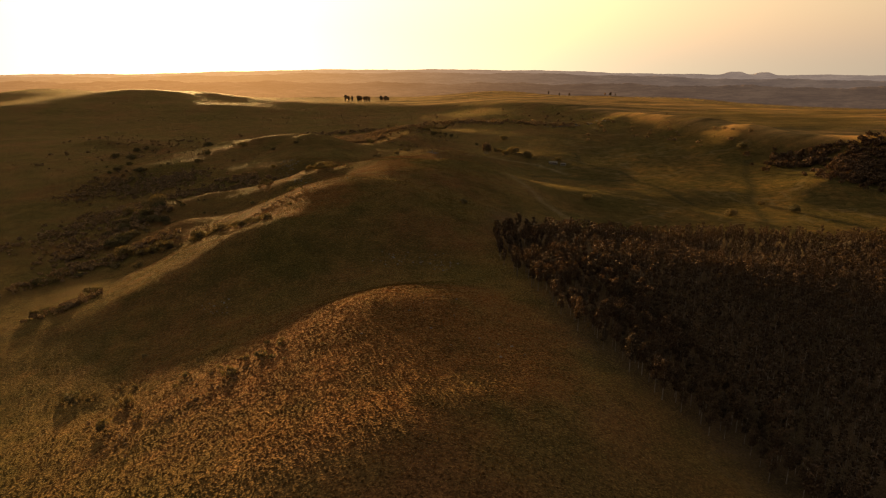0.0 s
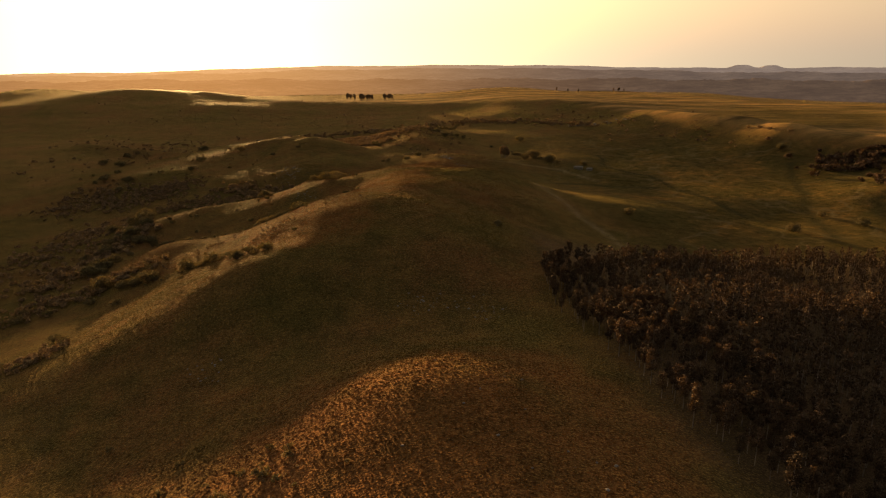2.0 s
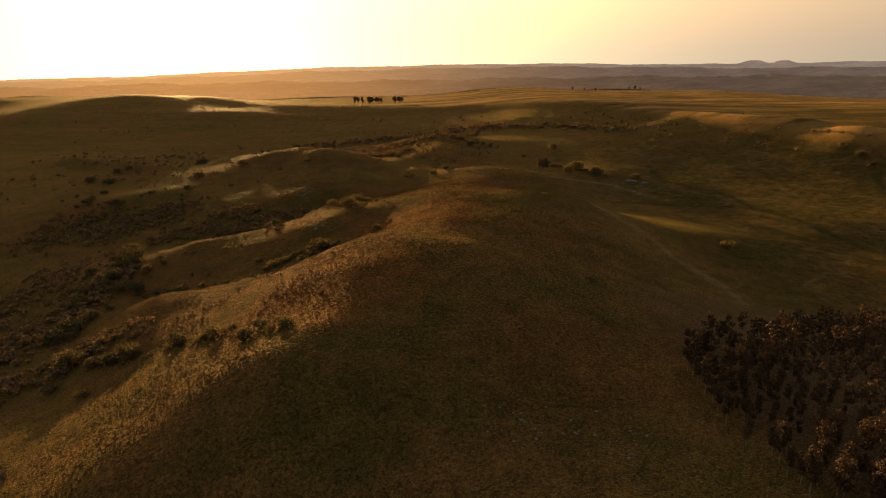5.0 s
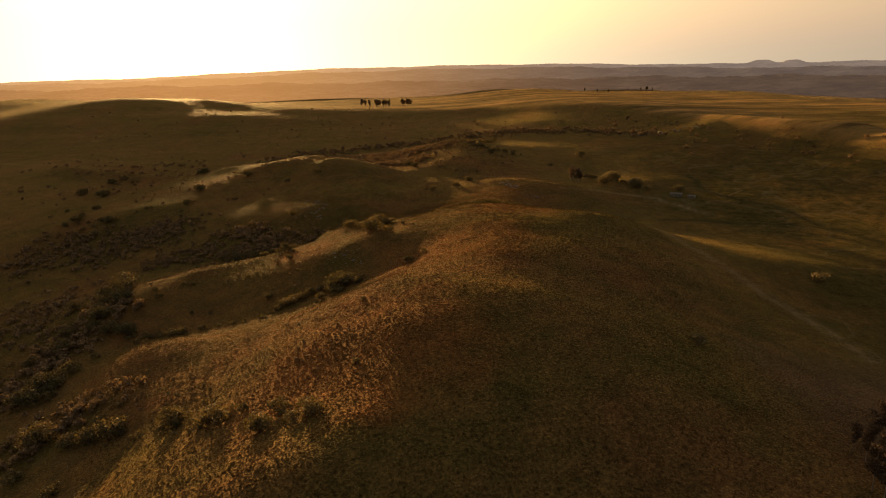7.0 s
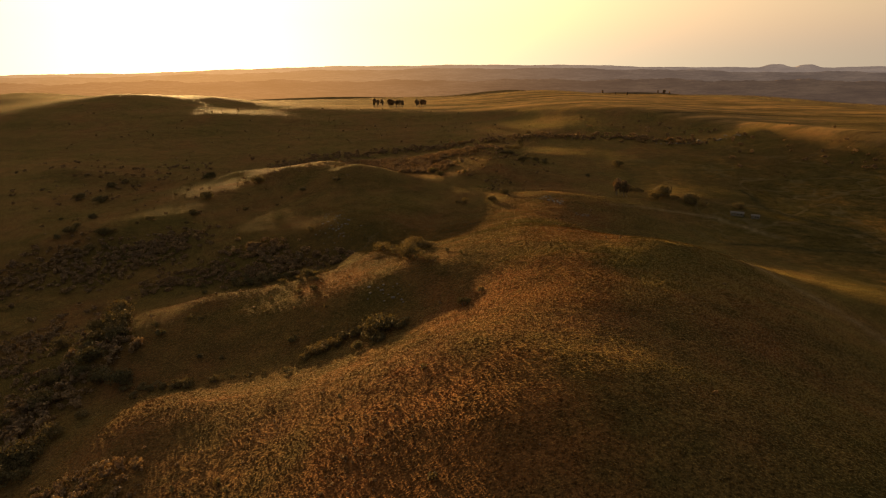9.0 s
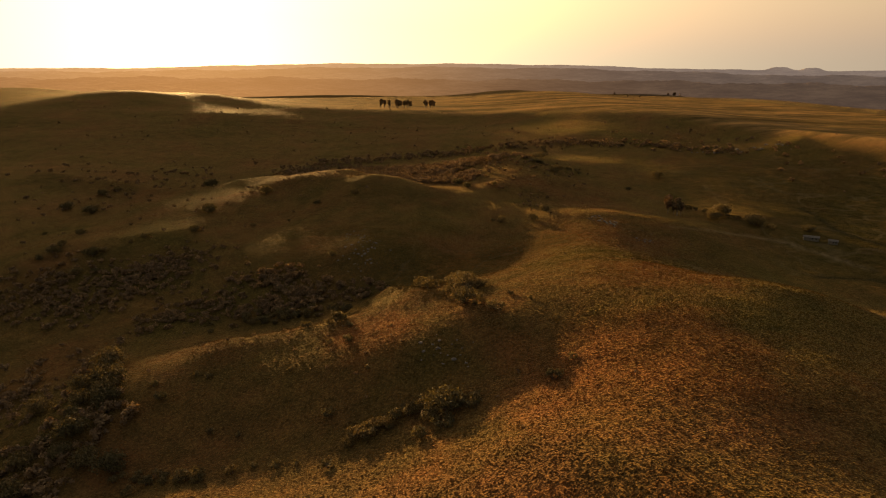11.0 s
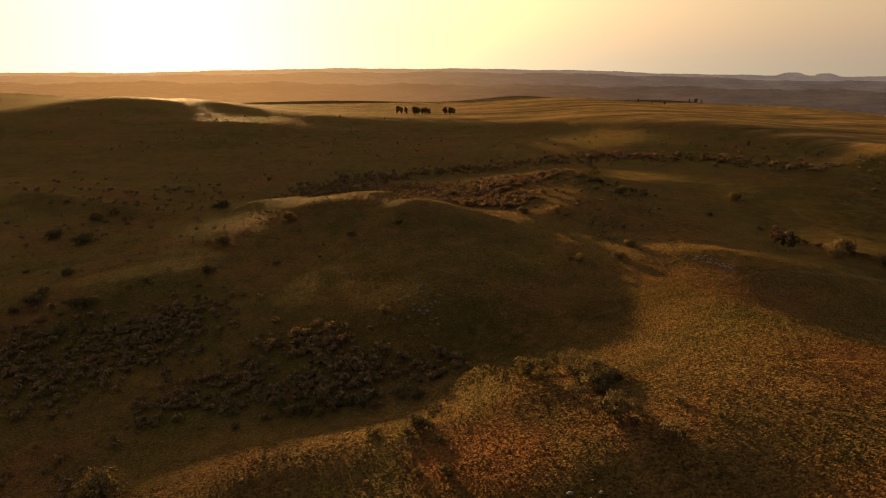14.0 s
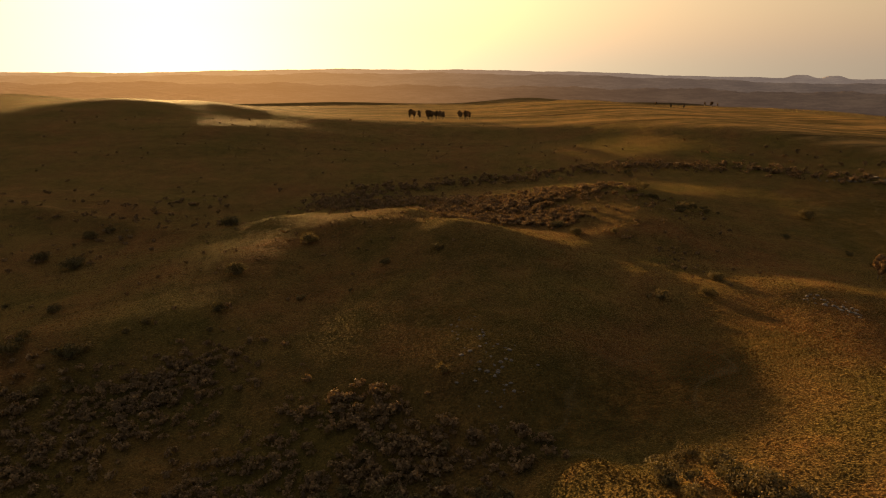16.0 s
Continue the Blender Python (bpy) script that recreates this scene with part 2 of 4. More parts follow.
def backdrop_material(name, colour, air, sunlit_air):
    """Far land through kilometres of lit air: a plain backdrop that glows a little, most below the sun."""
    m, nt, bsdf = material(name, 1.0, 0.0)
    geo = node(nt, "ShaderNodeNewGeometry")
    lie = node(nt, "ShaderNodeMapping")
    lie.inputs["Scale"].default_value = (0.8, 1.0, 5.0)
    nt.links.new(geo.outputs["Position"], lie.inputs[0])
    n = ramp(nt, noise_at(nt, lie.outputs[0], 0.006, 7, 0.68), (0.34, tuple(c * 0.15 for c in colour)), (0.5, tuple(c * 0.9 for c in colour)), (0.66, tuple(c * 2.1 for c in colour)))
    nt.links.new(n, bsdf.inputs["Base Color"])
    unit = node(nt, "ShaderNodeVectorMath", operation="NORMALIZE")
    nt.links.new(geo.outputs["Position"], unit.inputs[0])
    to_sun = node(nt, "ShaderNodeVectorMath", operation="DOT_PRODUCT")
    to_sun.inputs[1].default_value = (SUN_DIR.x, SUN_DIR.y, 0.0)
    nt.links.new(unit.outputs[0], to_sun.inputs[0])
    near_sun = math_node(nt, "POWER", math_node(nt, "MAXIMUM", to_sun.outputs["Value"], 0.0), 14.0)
    # haze of the lit air put in as emission, brighter towards the sun
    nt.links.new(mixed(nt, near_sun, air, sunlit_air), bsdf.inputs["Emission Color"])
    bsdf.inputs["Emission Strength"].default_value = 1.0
    return m


GROUND = ground_material()
TUFT = tuft_material()
GUM_LEAF = leafy("gum_leaves", (0.021, 0.0140, 0.010), (0.082, 0.054, 0.038), 0.5, 0.12)
SHRUB_LEAF = leafy("shrub_leaves", (0.046, 0.041, 0.023), (0.128, 0.104, 0.058), 0.5, 0.16)
SCRUB_LEAF = leafy("thorn_scrub_leaves", (0.080, 0.058, 0.041), (0.185, 0.132, 0.086), 0.25, 0.16)
BARK = plain_noise("pale_gum_bark", (0.10, 0.076, 0.055), (0.24, 0.19, 0.145), 0.9)
DARK_BARK = plain_noise("dark_bark", (0.05, 0.035, 0.025), (0.11, 0.08, 0.055), 1.5)
ROCK = plain_noise("lichened_rock", (0.06, 0.052, 0.047), (0.15, 0.132, 0.12), 1.1, 0.9, 0.15)
ROOF = plain_noise("weathered_roof_sheet", (0.05, 0.045, 0.042), (0.11, 0.10, 0.095), 0.5, 0.95, 0.02)
PLASTER = plain_noise("lime_plaster", (0.09, 0.078, 0.062), (0.17, 0.15, 0.12), 0.8)
GLASS_DARK = plain_noise("dark_window_glass", (0.02, 0.02, 0.025), (0.04, 0.04, 0.045), 1.0, 0.15, 0.0)
TIMBER = plain_noise("grey_timber", (0.10, 0.08, 0.06), (0.22, 0.18, 0.14), 2.0)

# ---- the lie of the land ----
RIDGES = []


def ridge(x0, y0, h0, x1, y1, h1, w):
    """A crest line from one end to the other, with its height over the valley floors and its half width."""
    RIDGES.append((x0, y0, h0, x1, y1, h1, w))


SWELLS = []


def swell(x, y, rise):
    SWELLS.append((x, y, rise))


def step(u):
    return 1 / (1 + np.exp(-np.clip(u, -40, 40)))


def plain_edge(x):
    """How far north the high straw plain begins."""
    return np.interp(x, [-1150, -493, -260, 35, 228, 326, 369, 412, 443, 485, 560], [2300, 1780, 1640, 1590, 1420, 1250, 1075, 965, 870, 815, 700])


def valley_floor(x, y):
    east, far_east = step((x + 120) / 60), step((x - 330) / 70)
    near = -6 + 22 * step((x - 90) / 70) * step((y - 100) / 150)
    near = near + (36 - 14 * far_east) * step((y - 960) / 90) * step((x + 330) / 90) * east
    near = near + (23 + 5 * step((x + 330) / 60)) * step((y - 930) / 75) * (1 - east)
    rise = 20 * step((y - 1265) / 45) * east * (1 - 0.8 * far_east) + 24 * np.clip((y - 1200) / 330, 0, 1) * (1 - east)
    return near + rise + 15 * step((y - plain_edge(x) + 70) / 28) * (1 - 0.4 * far_east) + 12 * far_east * step((y - 700) / 90)


# hill a
ridge(36, -160, 45.4, -18, 126, 49.2, 122)
ridge(2, 164, 28.7, -24, 236, 47.3, 89)
ridge(-22, 188, 28.7, -128, 182, 13.5, 61)
ridge(33, 198, 39.7, 65, 325, 39.2, 118)
# saddle
ridge(-87, 281, 25.7, -14, 417, 52.8, 105)
# hill b
ridge(-109, 375, 48.0, -55, 447, 55.8, 75)
ridge(-86, 495, 57.5, 15, 609, 53.6, 94)
ridge(-40, 636, 45.9, -40, 641, 43.9, 89)
ridge(-53, 675, 47.0, -23, 819, 39.5, 100)
ridge(-9, 509, 54.2, 105, 577, 24.6, 89)
ridge(33, 793, 30.1, 86, 845, 20.2, 85)
# west spurs
ridge(-72, 387, 41.1, -148, 334, 27.5, 66)
ridge(-145, 412, 32.4, -207, 332, 8.5, 55)
ridge(-94, 439, 39.5, -208, 468, 20.2, 51)
ridge(-84, 473, 30.2, -210, 508, 26.2, 46)
# nose
ridge(-56, 585, 49.8, -112, 657, 40.8, 74)
ridge(-108, 595, 27.4, -158, 685, 31.2, 21)
ridge(-133, 601, 45.4, -252, 605, 22.2, 74)
ridge(-153, 648, 28.8, -234, 637, 24.0, 40)
# hill d
ridge(-201, 934, 24.2, -218, 849, 35.6, 110)
ridge(-229, 986, 34.9, -308, 1030, 20.1, 48)
ridge(-328, 913, 24.7, -476, 1005, 3.8, 132)
ridge(-191, 925, 45.8, -92, 873, 32.1, 74)
ridge(-342, 1024, 18.4, -243, 952, 33.5, 46)
ridge(-596, 1089, 13.0, -372, 997, 9.5, 27)
ridge(-55, 1065, 31.1, -53, 962, 34.6, 99)
# east knolls
ridge(395, 641, 13.3, 470, 720, 13.0, 56)
ridge(325, 1148, 16.5, 412, 998, 20.2, 68)
ridge(414, 1000, 16.9, 433, 889, 22.3, 59)
ridge(433, 890, 23.5, 530, 735, 30.0, 68)
ridge(530, 735, 30.0, 650, 610, 36.0, 80)
ridge(129, 830, 8.2, 169, 781, 9.7, 59)
# front of hill d
ridge(-146, 820, 32.3, -174, 770, 38.8, 85)
ridge(-314, 843, 21.9, -403, 809, 23.3, 79)
# the high ground under the evening sun
ridge(-560, 1600, 28.0, -820, 1800, 44.0, 250)
ridge(-820, 1800, 44.0, -1400, 2200, 52.0, 320)
# small knolls (plus) and hollows (minus)
swell(-144, 192, -1.1)
swell(-96, 192, 1.4)
swell(-120, 234, -1.0)
swell(-48, 276, -1.5)
swell(0, 276, 1.2)
swell(-264, 402, -1.5)
swell(-216, 402, -1.0)
swell(-288, 444, -1.2)
swell(-240, 444, -1.4)
swell(-192, 444, 0.9)
swell(-216, 570, -1.3)
swell(-120, 570, -0.9)
swell(264, 570, -2.2)
swell(312, 570, -1.0)
swell(-288, 612, 1.7)
swell(-192, 612, -0.9)
swell(-96, 612, 1.2)
swell(240, 612, -1.0)
swell(288, 612, -1.4)
swell(-264, 654, -0.9)
swell(-216, 654, 1.2)
swell(-120, 654, -1.5)
swell(-240, 696, -1.5)
swell(-192, 696, -1.2)
swell(-264, 738, 1.0)
swell(-120, 738, 2.3)
swell(-72, 738, -0.9)
swell(-288, 780, 0.9)
swell(-240, 780, 1.7)
swell(-192, 780, -0.9)
swell(-240, 864, -0.9)
swell(24, 906, 0.9)
swell(-288, 948, 0.9)
swell(-120, 990, -1.0)
swell(-480, 1032, -1.6)
swell(-168, 1074, 0.8)
swell(-384, 1116, -5.2)
swell(-192, 1116, 1.3)
swell(-144, 1116, 1.2)
swell(-256, 864, -3.2)
swell(-98, 872, -3.5)
swell(-53, 802, -3.0)
swell(-181, 583, -3.0)
swell(-24, 271, 4.2)
swell(-266, 826, -2.2)
swell(-226, 806, -1.4)
swell(-330, 915, -1.5)
swell(-292, 862, -3.0)
swell(-270, 890, -1.5)
swell(-76, 398, -2.6)


def burnt_edge(y):
    """How far east the straw plain goes before the burnt field."""
    return np.interp(y, [1430, 1490, 1660, 1960, 2500, 2850], [960, 790, 708, 690, 706, 742])


def ripples(x, y):
    """Small uneven swells, gullies and far downs."""
    z = 0.35 * np.sin(x / 23 + 1.3 * np.sin(y / 37)) * np.sin(y / 29 + 0.8 * np.sin(x / 41)) + 0.15 * np.sin(x / 7.1 + y / 11.3) * np.sin(y / 8.3 - x / 17)
    r = np.hypot(x, y - 200)
    far = step((r - 1500) / 150)
    z = z + far * (4 * np.sin(x / 230 + 1.1 * np.sin(y / 310)) * np.sin(y / 270 + 0.6) + 2.5 * np.sin(x / 120 - y / 190))
    west = step((-650 - x) / 120)
    z = z + west * (10 + 9 * np.sin(x / 190 + y / 260) + 6 * np.sin(y / 140 - x / 330)) * step((1500 - y) / 200)
    rim = np.interp(np.degrees(np.arctan2(x, y)), [-40, -10, 14, 35, 60], [2700, 2600, 2750, 2150, 1800])
    z = z - 40 * step((r - rim) / 220)
    return z - 38 * step((x - burnt_edge(y) - 330) / 32) * step((y - 1380) / 90)


def land(x, y):
    x, y = np.asarray(x, float), np.asarray(y, float)
    acc = 0
    for x0, y0, h0, x1, y1, h1, w in RIDGES:
        dx, dy = x1 - x0, y1 - y0
        t = np.clip(((x - x0) * dx + (y - y0) * dy) / (dx * dx + dy * dy), 0, 1)
        d2 = (x - x0 - t * dx) ** 2 + (y - y0 - t * dy) ** 2
        t = t * t * (3 - 2 * t)
        acc = acc + (np.maximum(h0 + (h1 - h0) * t, 0.01) / (1 + d2 / (w * w)) ** 1.3) ** 3
    z = valley_floor(x, y) + np.cbrt(acc) + ripples(x, y)
    for sx, sy, rise in SWELLS:
        z = z + rise * np.exp(-((x - sx) ** 2 + (y - sy) ** 2) / (2 * 30.0**2))
    return z


def near_line(x, y, points):
    """Distance to a polyline in plan."""
    best = np.full(np.shape(x), 1e9)
    for (ax, ay), (bx, by) in zip(points, points[1:]):
        dx, dy = bx - ax, by - ay
        t = np.clip(((x - ax) * dx + (y - ay) * dy) / (dx * dx + dy * dy), 0, 1)
        best = np.minimum(best, np.hypot(x - ax - t * dx, y - ay - t * dy))
    return best


def mesh_from(name, verts, faces, mat, smooth=False):
    """A mesh from arrays of vertices and of triangles or quads."""
    verts, faces = np.asarray(verts, np.float32), np.asarray(faces, np.int32)
    me = bpy.data.meshes.new(name)
    k = faces.shape[1]
    me.vertices.add(len(verts))
    me.vertices.foreach_set("co", verts.ravel())
    me.loops.add(faces.size)
    me.loops.foreach_set("vertex_index", faces.ravel())
    me.polygons.add(len(faces))
    me.polygons.foreach_set("loop_start", np.arange(0, faces.size, k, dtype=np.int32))
    if smooth:
        me.polygons.foreach_set("use_smooth", np.ones(len(faces), bool))
    me.update(calc_edges=True)
    me.validate()
    me.materials.append(mat)
    return me


def spaced(lo, fine_lo, fine_hi, hi, step_m, grow):
    mid = list(np.arange(fine_lo, fine_hi + 0.1, step_m))
    a, s = fine_lo, step_m
    down = []
    while a > lo:
        s *= grow
        a -= s
        down.append(max(a, lo))
    a, s = fine_hi, step_m
    up = []
    while a < hi:
        s *= grow
        a += s
        up.append(min(a, hi))
    return np.array(down[::-1] + mid + up)


FOOT_TRACK = ((20, 720), (47, 650), (62, 620), (77, 568), (85, 526), (98, 497), (101, 466))
FARM_TRACK = ((32, 792), (71, 800), (96, 806), (122, 800), (137, 776), (150, 750))
CREEKS = (
    (((188, 904), (189, 882), (179, 839), (184, 810), (196, 786), (216, 774), (221, 740), (222, 702), (236, 660), (239, 599), (248, 559), (262, 540)), 3.6),
    (((105, 732), (132, 734), (166, 721), (206, 715)), 3.2),
    (((387, 799), (355, 733), (330, 663), (304, 615), (290, 566), (275, 520)), 5.0),
)


def build_ground():
    xs = spaced(-4700, -480, 330, 4700, 4.0, 1.055)
    ys = spaced(-700, 40, 1080, 4880, 4.0, 1.03)
    gx, gy = np.meshgrid(xs, ys)
    gz = land(gx, gy)
    nx, ny = len(xs), len(ys)
    idx = np.arange(nx * ny).reshape(ny, nx)
    faces = np.stack([idx[:-1, :-1], idx[:-1, 1:], idx[1:, 1:], idx[1:, :-1]], -1).reshape(-1, 4)
    me = mesh_from("ground", np.stack([gx, gy, gz], -1).reshape(-1, 3), faces, GROUND, True)
    x, y, z = gx.ravel(), gy.ravel(), gz.ravel()
    green = 0.85 * step((x - 95) / 30) * step((1120 - y) / 60) * step((60 - z) / 8)
    green = np.maximum(green, 0.30 * step((14 - z) / 6) * step((900 - y) / 60))
    green = np.maximum(green, 0.8 * np.exp(-(near_line(x, y, ((-60, 770), (-110, 745), (-150, 720))) / 30) ** 2))
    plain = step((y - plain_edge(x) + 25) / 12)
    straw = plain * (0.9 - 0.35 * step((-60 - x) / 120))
    # a little straw lifts the western slopes, standing in for hazy light
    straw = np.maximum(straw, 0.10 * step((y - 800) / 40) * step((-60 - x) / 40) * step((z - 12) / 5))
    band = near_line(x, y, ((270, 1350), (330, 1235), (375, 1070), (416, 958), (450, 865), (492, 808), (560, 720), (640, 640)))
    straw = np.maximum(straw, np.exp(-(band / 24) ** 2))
    soil = 0.95 * step((x - burnt_edge(y)) / 9) * step((y - 1440) / 10) * step((burnt_edge(y) + 330 - x) / 60)
    soil = np.maximum(soil, 0.7 * step((x - np.interp(y, [95, 141, 215, 412], [106, 90, 51, 35])) / 4) * step((455 - y) / 6) * step((335 - x) / 6))
    # shade of the slope behind the band, put into the colour: more green, less straw
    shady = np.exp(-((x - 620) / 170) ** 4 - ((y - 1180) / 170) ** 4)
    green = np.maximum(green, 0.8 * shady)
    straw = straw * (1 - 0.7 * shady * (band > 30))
    track = 0.26 * np.exp(-(near_line(x, y, FOOT_TRACK) / 3.2) ** 2)
    track = np.maximum(track, 0.3 * np.exp(-(near_line(x, y, FARM_TRACK) / 2.6) ** 2))
    creek = np.zeros_like(x)
    for line, half in CREEKS:
        creek = np.maximum(creek, np.exp(-(near_line(x, y, line) / half) ** 2))
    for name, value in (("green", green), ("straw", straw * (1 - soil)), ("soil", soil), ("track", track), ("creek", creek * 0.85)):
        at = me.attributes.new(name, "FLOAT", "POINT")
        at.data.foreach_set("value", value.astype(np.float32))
    return tagged(new("ground", me), "rolling dry grass veld of rusty and olive tussocks", "ground", kind="structure")


ground = build_ground()


# ---- far hills ----
def backdrop_hills(name, radius, skyline, foot, mat, label):
    """A range of far hills on an arc round the place: skyline(angle) and foot in metres, angle in degrees right of +y."""
    a = np.linspace(-75, 75, 1401)
    top = skyline(a)
    rows = []
    for k, (dr, f) in enumerate(((0, 0.0), (90, 0.45), (150, 0.8), (190, 1.0), (260, 0.7))):
        r = radius + dr - 190
        rows.append(np.stack([-60 + r * np.sin(np.radians(a)), 150 + r * np.cos(np.radians(a)), foot + (top - foot) * f], -1))
    verts = np.concatenate(rows)
    n = len(a)
    idx = np.arange(len(verts)).reshape(len(rows), n)
    faces = np.stack([idx[:-1, :-1], idx[:-1, 1:], idx[1:, 1:], idx[1:, :-1]], -1).reshape(-1, 4)
    return tagged(new(name, mesh_from(name, verts, faces, mat, True)), label, "far hills", kind="structure")


def knob(a, at, width, rise):
    return rise * np.exp(-np.abs((a - at) / width) ** 3.0)


def wavy(a, seed, amount):
    return amount * (np.sin(a * 0.61 + seed) + 0.6 * np.sin(a * 1.37 + 2.1 * seed) + 0.35 * np.sin(a * 3.3 + seed * 3) + 0.22 * np.sin(a * 8.1 + seed + 1.5 * np.sin(a * 1.9)) + 0.12 * np.sin(a * 21 + 2 * np.sin(a * 3.1)))


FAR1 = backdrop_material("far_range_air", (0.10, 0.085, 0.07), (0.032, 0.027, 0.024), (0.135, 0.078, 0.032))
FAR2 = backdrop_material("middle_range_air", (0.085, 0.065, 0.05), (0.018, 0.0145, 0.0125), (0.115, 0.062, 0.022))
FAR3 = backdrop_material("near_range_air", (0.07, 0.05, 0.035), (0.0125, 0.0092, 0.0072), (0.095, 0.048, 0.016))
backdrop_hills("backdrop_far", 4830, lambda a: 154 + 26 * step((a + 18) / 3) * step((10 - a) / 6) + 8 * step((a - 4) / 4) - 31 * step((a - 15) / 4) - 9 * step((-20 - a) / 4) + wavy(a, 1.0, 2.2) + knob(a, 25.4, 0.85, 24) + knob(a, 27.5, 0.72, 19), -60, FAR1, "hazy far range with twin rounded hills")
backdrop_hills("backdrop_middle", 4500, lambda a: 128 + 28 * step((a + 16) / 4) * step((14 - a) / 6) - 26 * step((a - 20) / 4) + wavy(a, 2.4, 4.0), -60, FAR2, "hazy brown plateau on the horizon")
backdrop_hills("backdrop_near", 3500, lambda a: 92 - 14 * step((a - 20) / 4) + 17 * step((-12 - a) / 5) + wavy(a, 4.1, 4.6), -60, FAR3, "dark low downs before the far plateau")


# ---- plants ----
def random_quads(rng, centres, spread, size, count):
    """Small leaf cards in clumps round the centres; four corners each."""
    c = np.repeat(centres, count, 0)
    off = rng.normal(size=(len(c), 3))
    off /= np.linalg.norm(off, axis=1)[:, None]
    off *= (rng.random((len(c), 1)) ** 0.25) * np.repeat(spread, count)[:, None]
    p = c + off * np.array([1, 1, 0.8])
    face = off / np.linalg.norm(off, axis=1)[:, None] + 0.45 * rng.normal(size=(len(c), 3))
    u = np.cross(face, rng.normal(size=(len(c), 3)))
    u /= np.linalg.norm(u, axis=1)[:, None]
    v = np.cross(face, u)
    v /= np.linalg.norm(v, axis=1)[:, None]
    s = size * (0.6 + 0.8 * rng.random((len(c), 1)))
    u, v = u * s, v * s * 0.75
    verts = np.stack([p - u, p - 0.2 * u - v, p + u, p + 0.1 * u + v], 1).reshape(-1, 3)
    return verts, np.arange(len(verts)).reshape(-1, 4)


def limb(a, b, ra, rb, sides=5):
    """A tapered limb from a to b: vertices and quads."""
    a, b = np.asarray(a, float), np.asarray(b, float)
    d = (b - a) / np.linalg.norm(b - a)
    u = np.cross(d, [0.3, 0.9, 0.1])
    u /= np.linalg.norm(u)
    v = np.cross(d, u)
    t = np.arange(sides) * 2 * np.pi / sides
    ring = np.cos(t)[:, None] * u + np.sin(t)[:, None] * v
    verts = np.concatenate([a + ra * ring, b + rb * ring])
    k = np.arange(sides)
    return verts, np.stack([k, (k + 1) % sides, sides + (k + 1) % sides, sides + k], -1)


def joined(pieces):
    verts, faces, n = [], [], 0
    for v, f in pieces:
        verts.append(v)
        faces.append(f + n)
        n += len(v)
    return np.concatenate(verts), np.concatenate(faces)


def gum_tree(seed, tall, clumps=10, cards=26, leaf=0.45, thick=1.0):
    """A slim plantation gum: bare lower trunk, limbs, crown of clumps. Returns trunk and crown arrays."""
    rng = np.random.default_rng(seed)
    lean = rng.normal(0, 0.02, 2) * tall
    at = lambda f: np.array([lean[0] * f * f, lean[1] * f * f, tall * f])
    wood = [limb(at(0) - [0, 0, 0.5], at(0.35), 0.17 * thick, 0.13 * thick), limb(at(0.35), at(0.7), 0.13 * thick, 0.08 * thick), limb(at(0.7), at(0.97), 0.08 * thick, 0.02)]
    centres, spread = [], []
    for k in range(clumps):
        f = 0.40 + 0.58 * (k + rng.random()) / clumps
        ang = rng.random() * 6.283
        reach = tall * 0.115 * thick ** 0.5 * (1.25 - 0.9 * abs(f - 0.70) / 0.34) * (0.4 + 0.7 * rng.random())
        c = at(f) + [math.cos(ang) * reach, math.sin(ang) * reach, 0]
        wood.append(limb(at(f - 0.09), c, 0.05 * thick, 0.015, 3))
        centres.append(c)
        spread.append(tall * 0.092 * (0.7 + 0.6 * rng.random()))
    return joined(wood), random_quads(rng, np.array(centres), np.array(spread), leaf, cards)


def shrub(seed, radius, tall, clumps=12, cards=22, leaf=0.3):
    """A many-stemmed bush or low thorn tree: short stems and an uneven crown of clumps."""
    rng = np.random.default_rng(seed)
    wood, centres, spread = [], [], []
    for k in range(clumps):
        ang, rr = rng.random() * 6.283, radius * 0.75 * math.sqrt(rng.random())
        h = tall * (0.35 + 0.5 * rng.random()) * (1 - 0.35 * (rr / radius) ** 2)
        c = np.array([math.cos(ang) * rr, math.sin(ang) * rr, h])
        if k % 3 == 0:
            wood.append(limb((0.15 * math.cos(ang), 0.15 * math.sin(ang), -0.4), c, 0.12, 0.03, 4))
        centres.append(c)
        spread.append(radius * (0.30 + 0.22 * rng.random()))
    return joined(wood), random_quads(rng, np.array(centres), np.array(spread), leaf, cards)


def part(name, me, parent, label=""):
    ob = new(name, me)
    ob.parent = parent
    return tagged(ob, label)


def plant_thing(name, wood, leaves, wood_mat, leaf_mat, label, category, group, wood_name="trunk"):
    root = new(name)
    part(wood_name, mesh_from(wood_name, *wood, wood_mat, True), root)
    part("crown", mesh_from("crown", *leaves, leaf_mat), root)
    return tagged(root, label, category, group)


def scatter_plants(protos, places, sizes, rng):
    """Copies of the first plants at the places, the first ones moved to theirs."""
    for k, ((x, y), s) in enumerate(zip(places, sizes)):
        p = protos[k % len(protos)]
        m = Matrix.Translation((x, y, float(land(x, y)) - 0.05)) @ Matrix.Rotation(rng.random() * 6.283, 4, "Z")
        if k < len(protos):
            p.scale = (s, s, s)
            p.matrix_basis = m @ Matrix.Diagonal((s, s, s, 1))
        else:
            copy_thing(p, m).scale = (s, s, s)


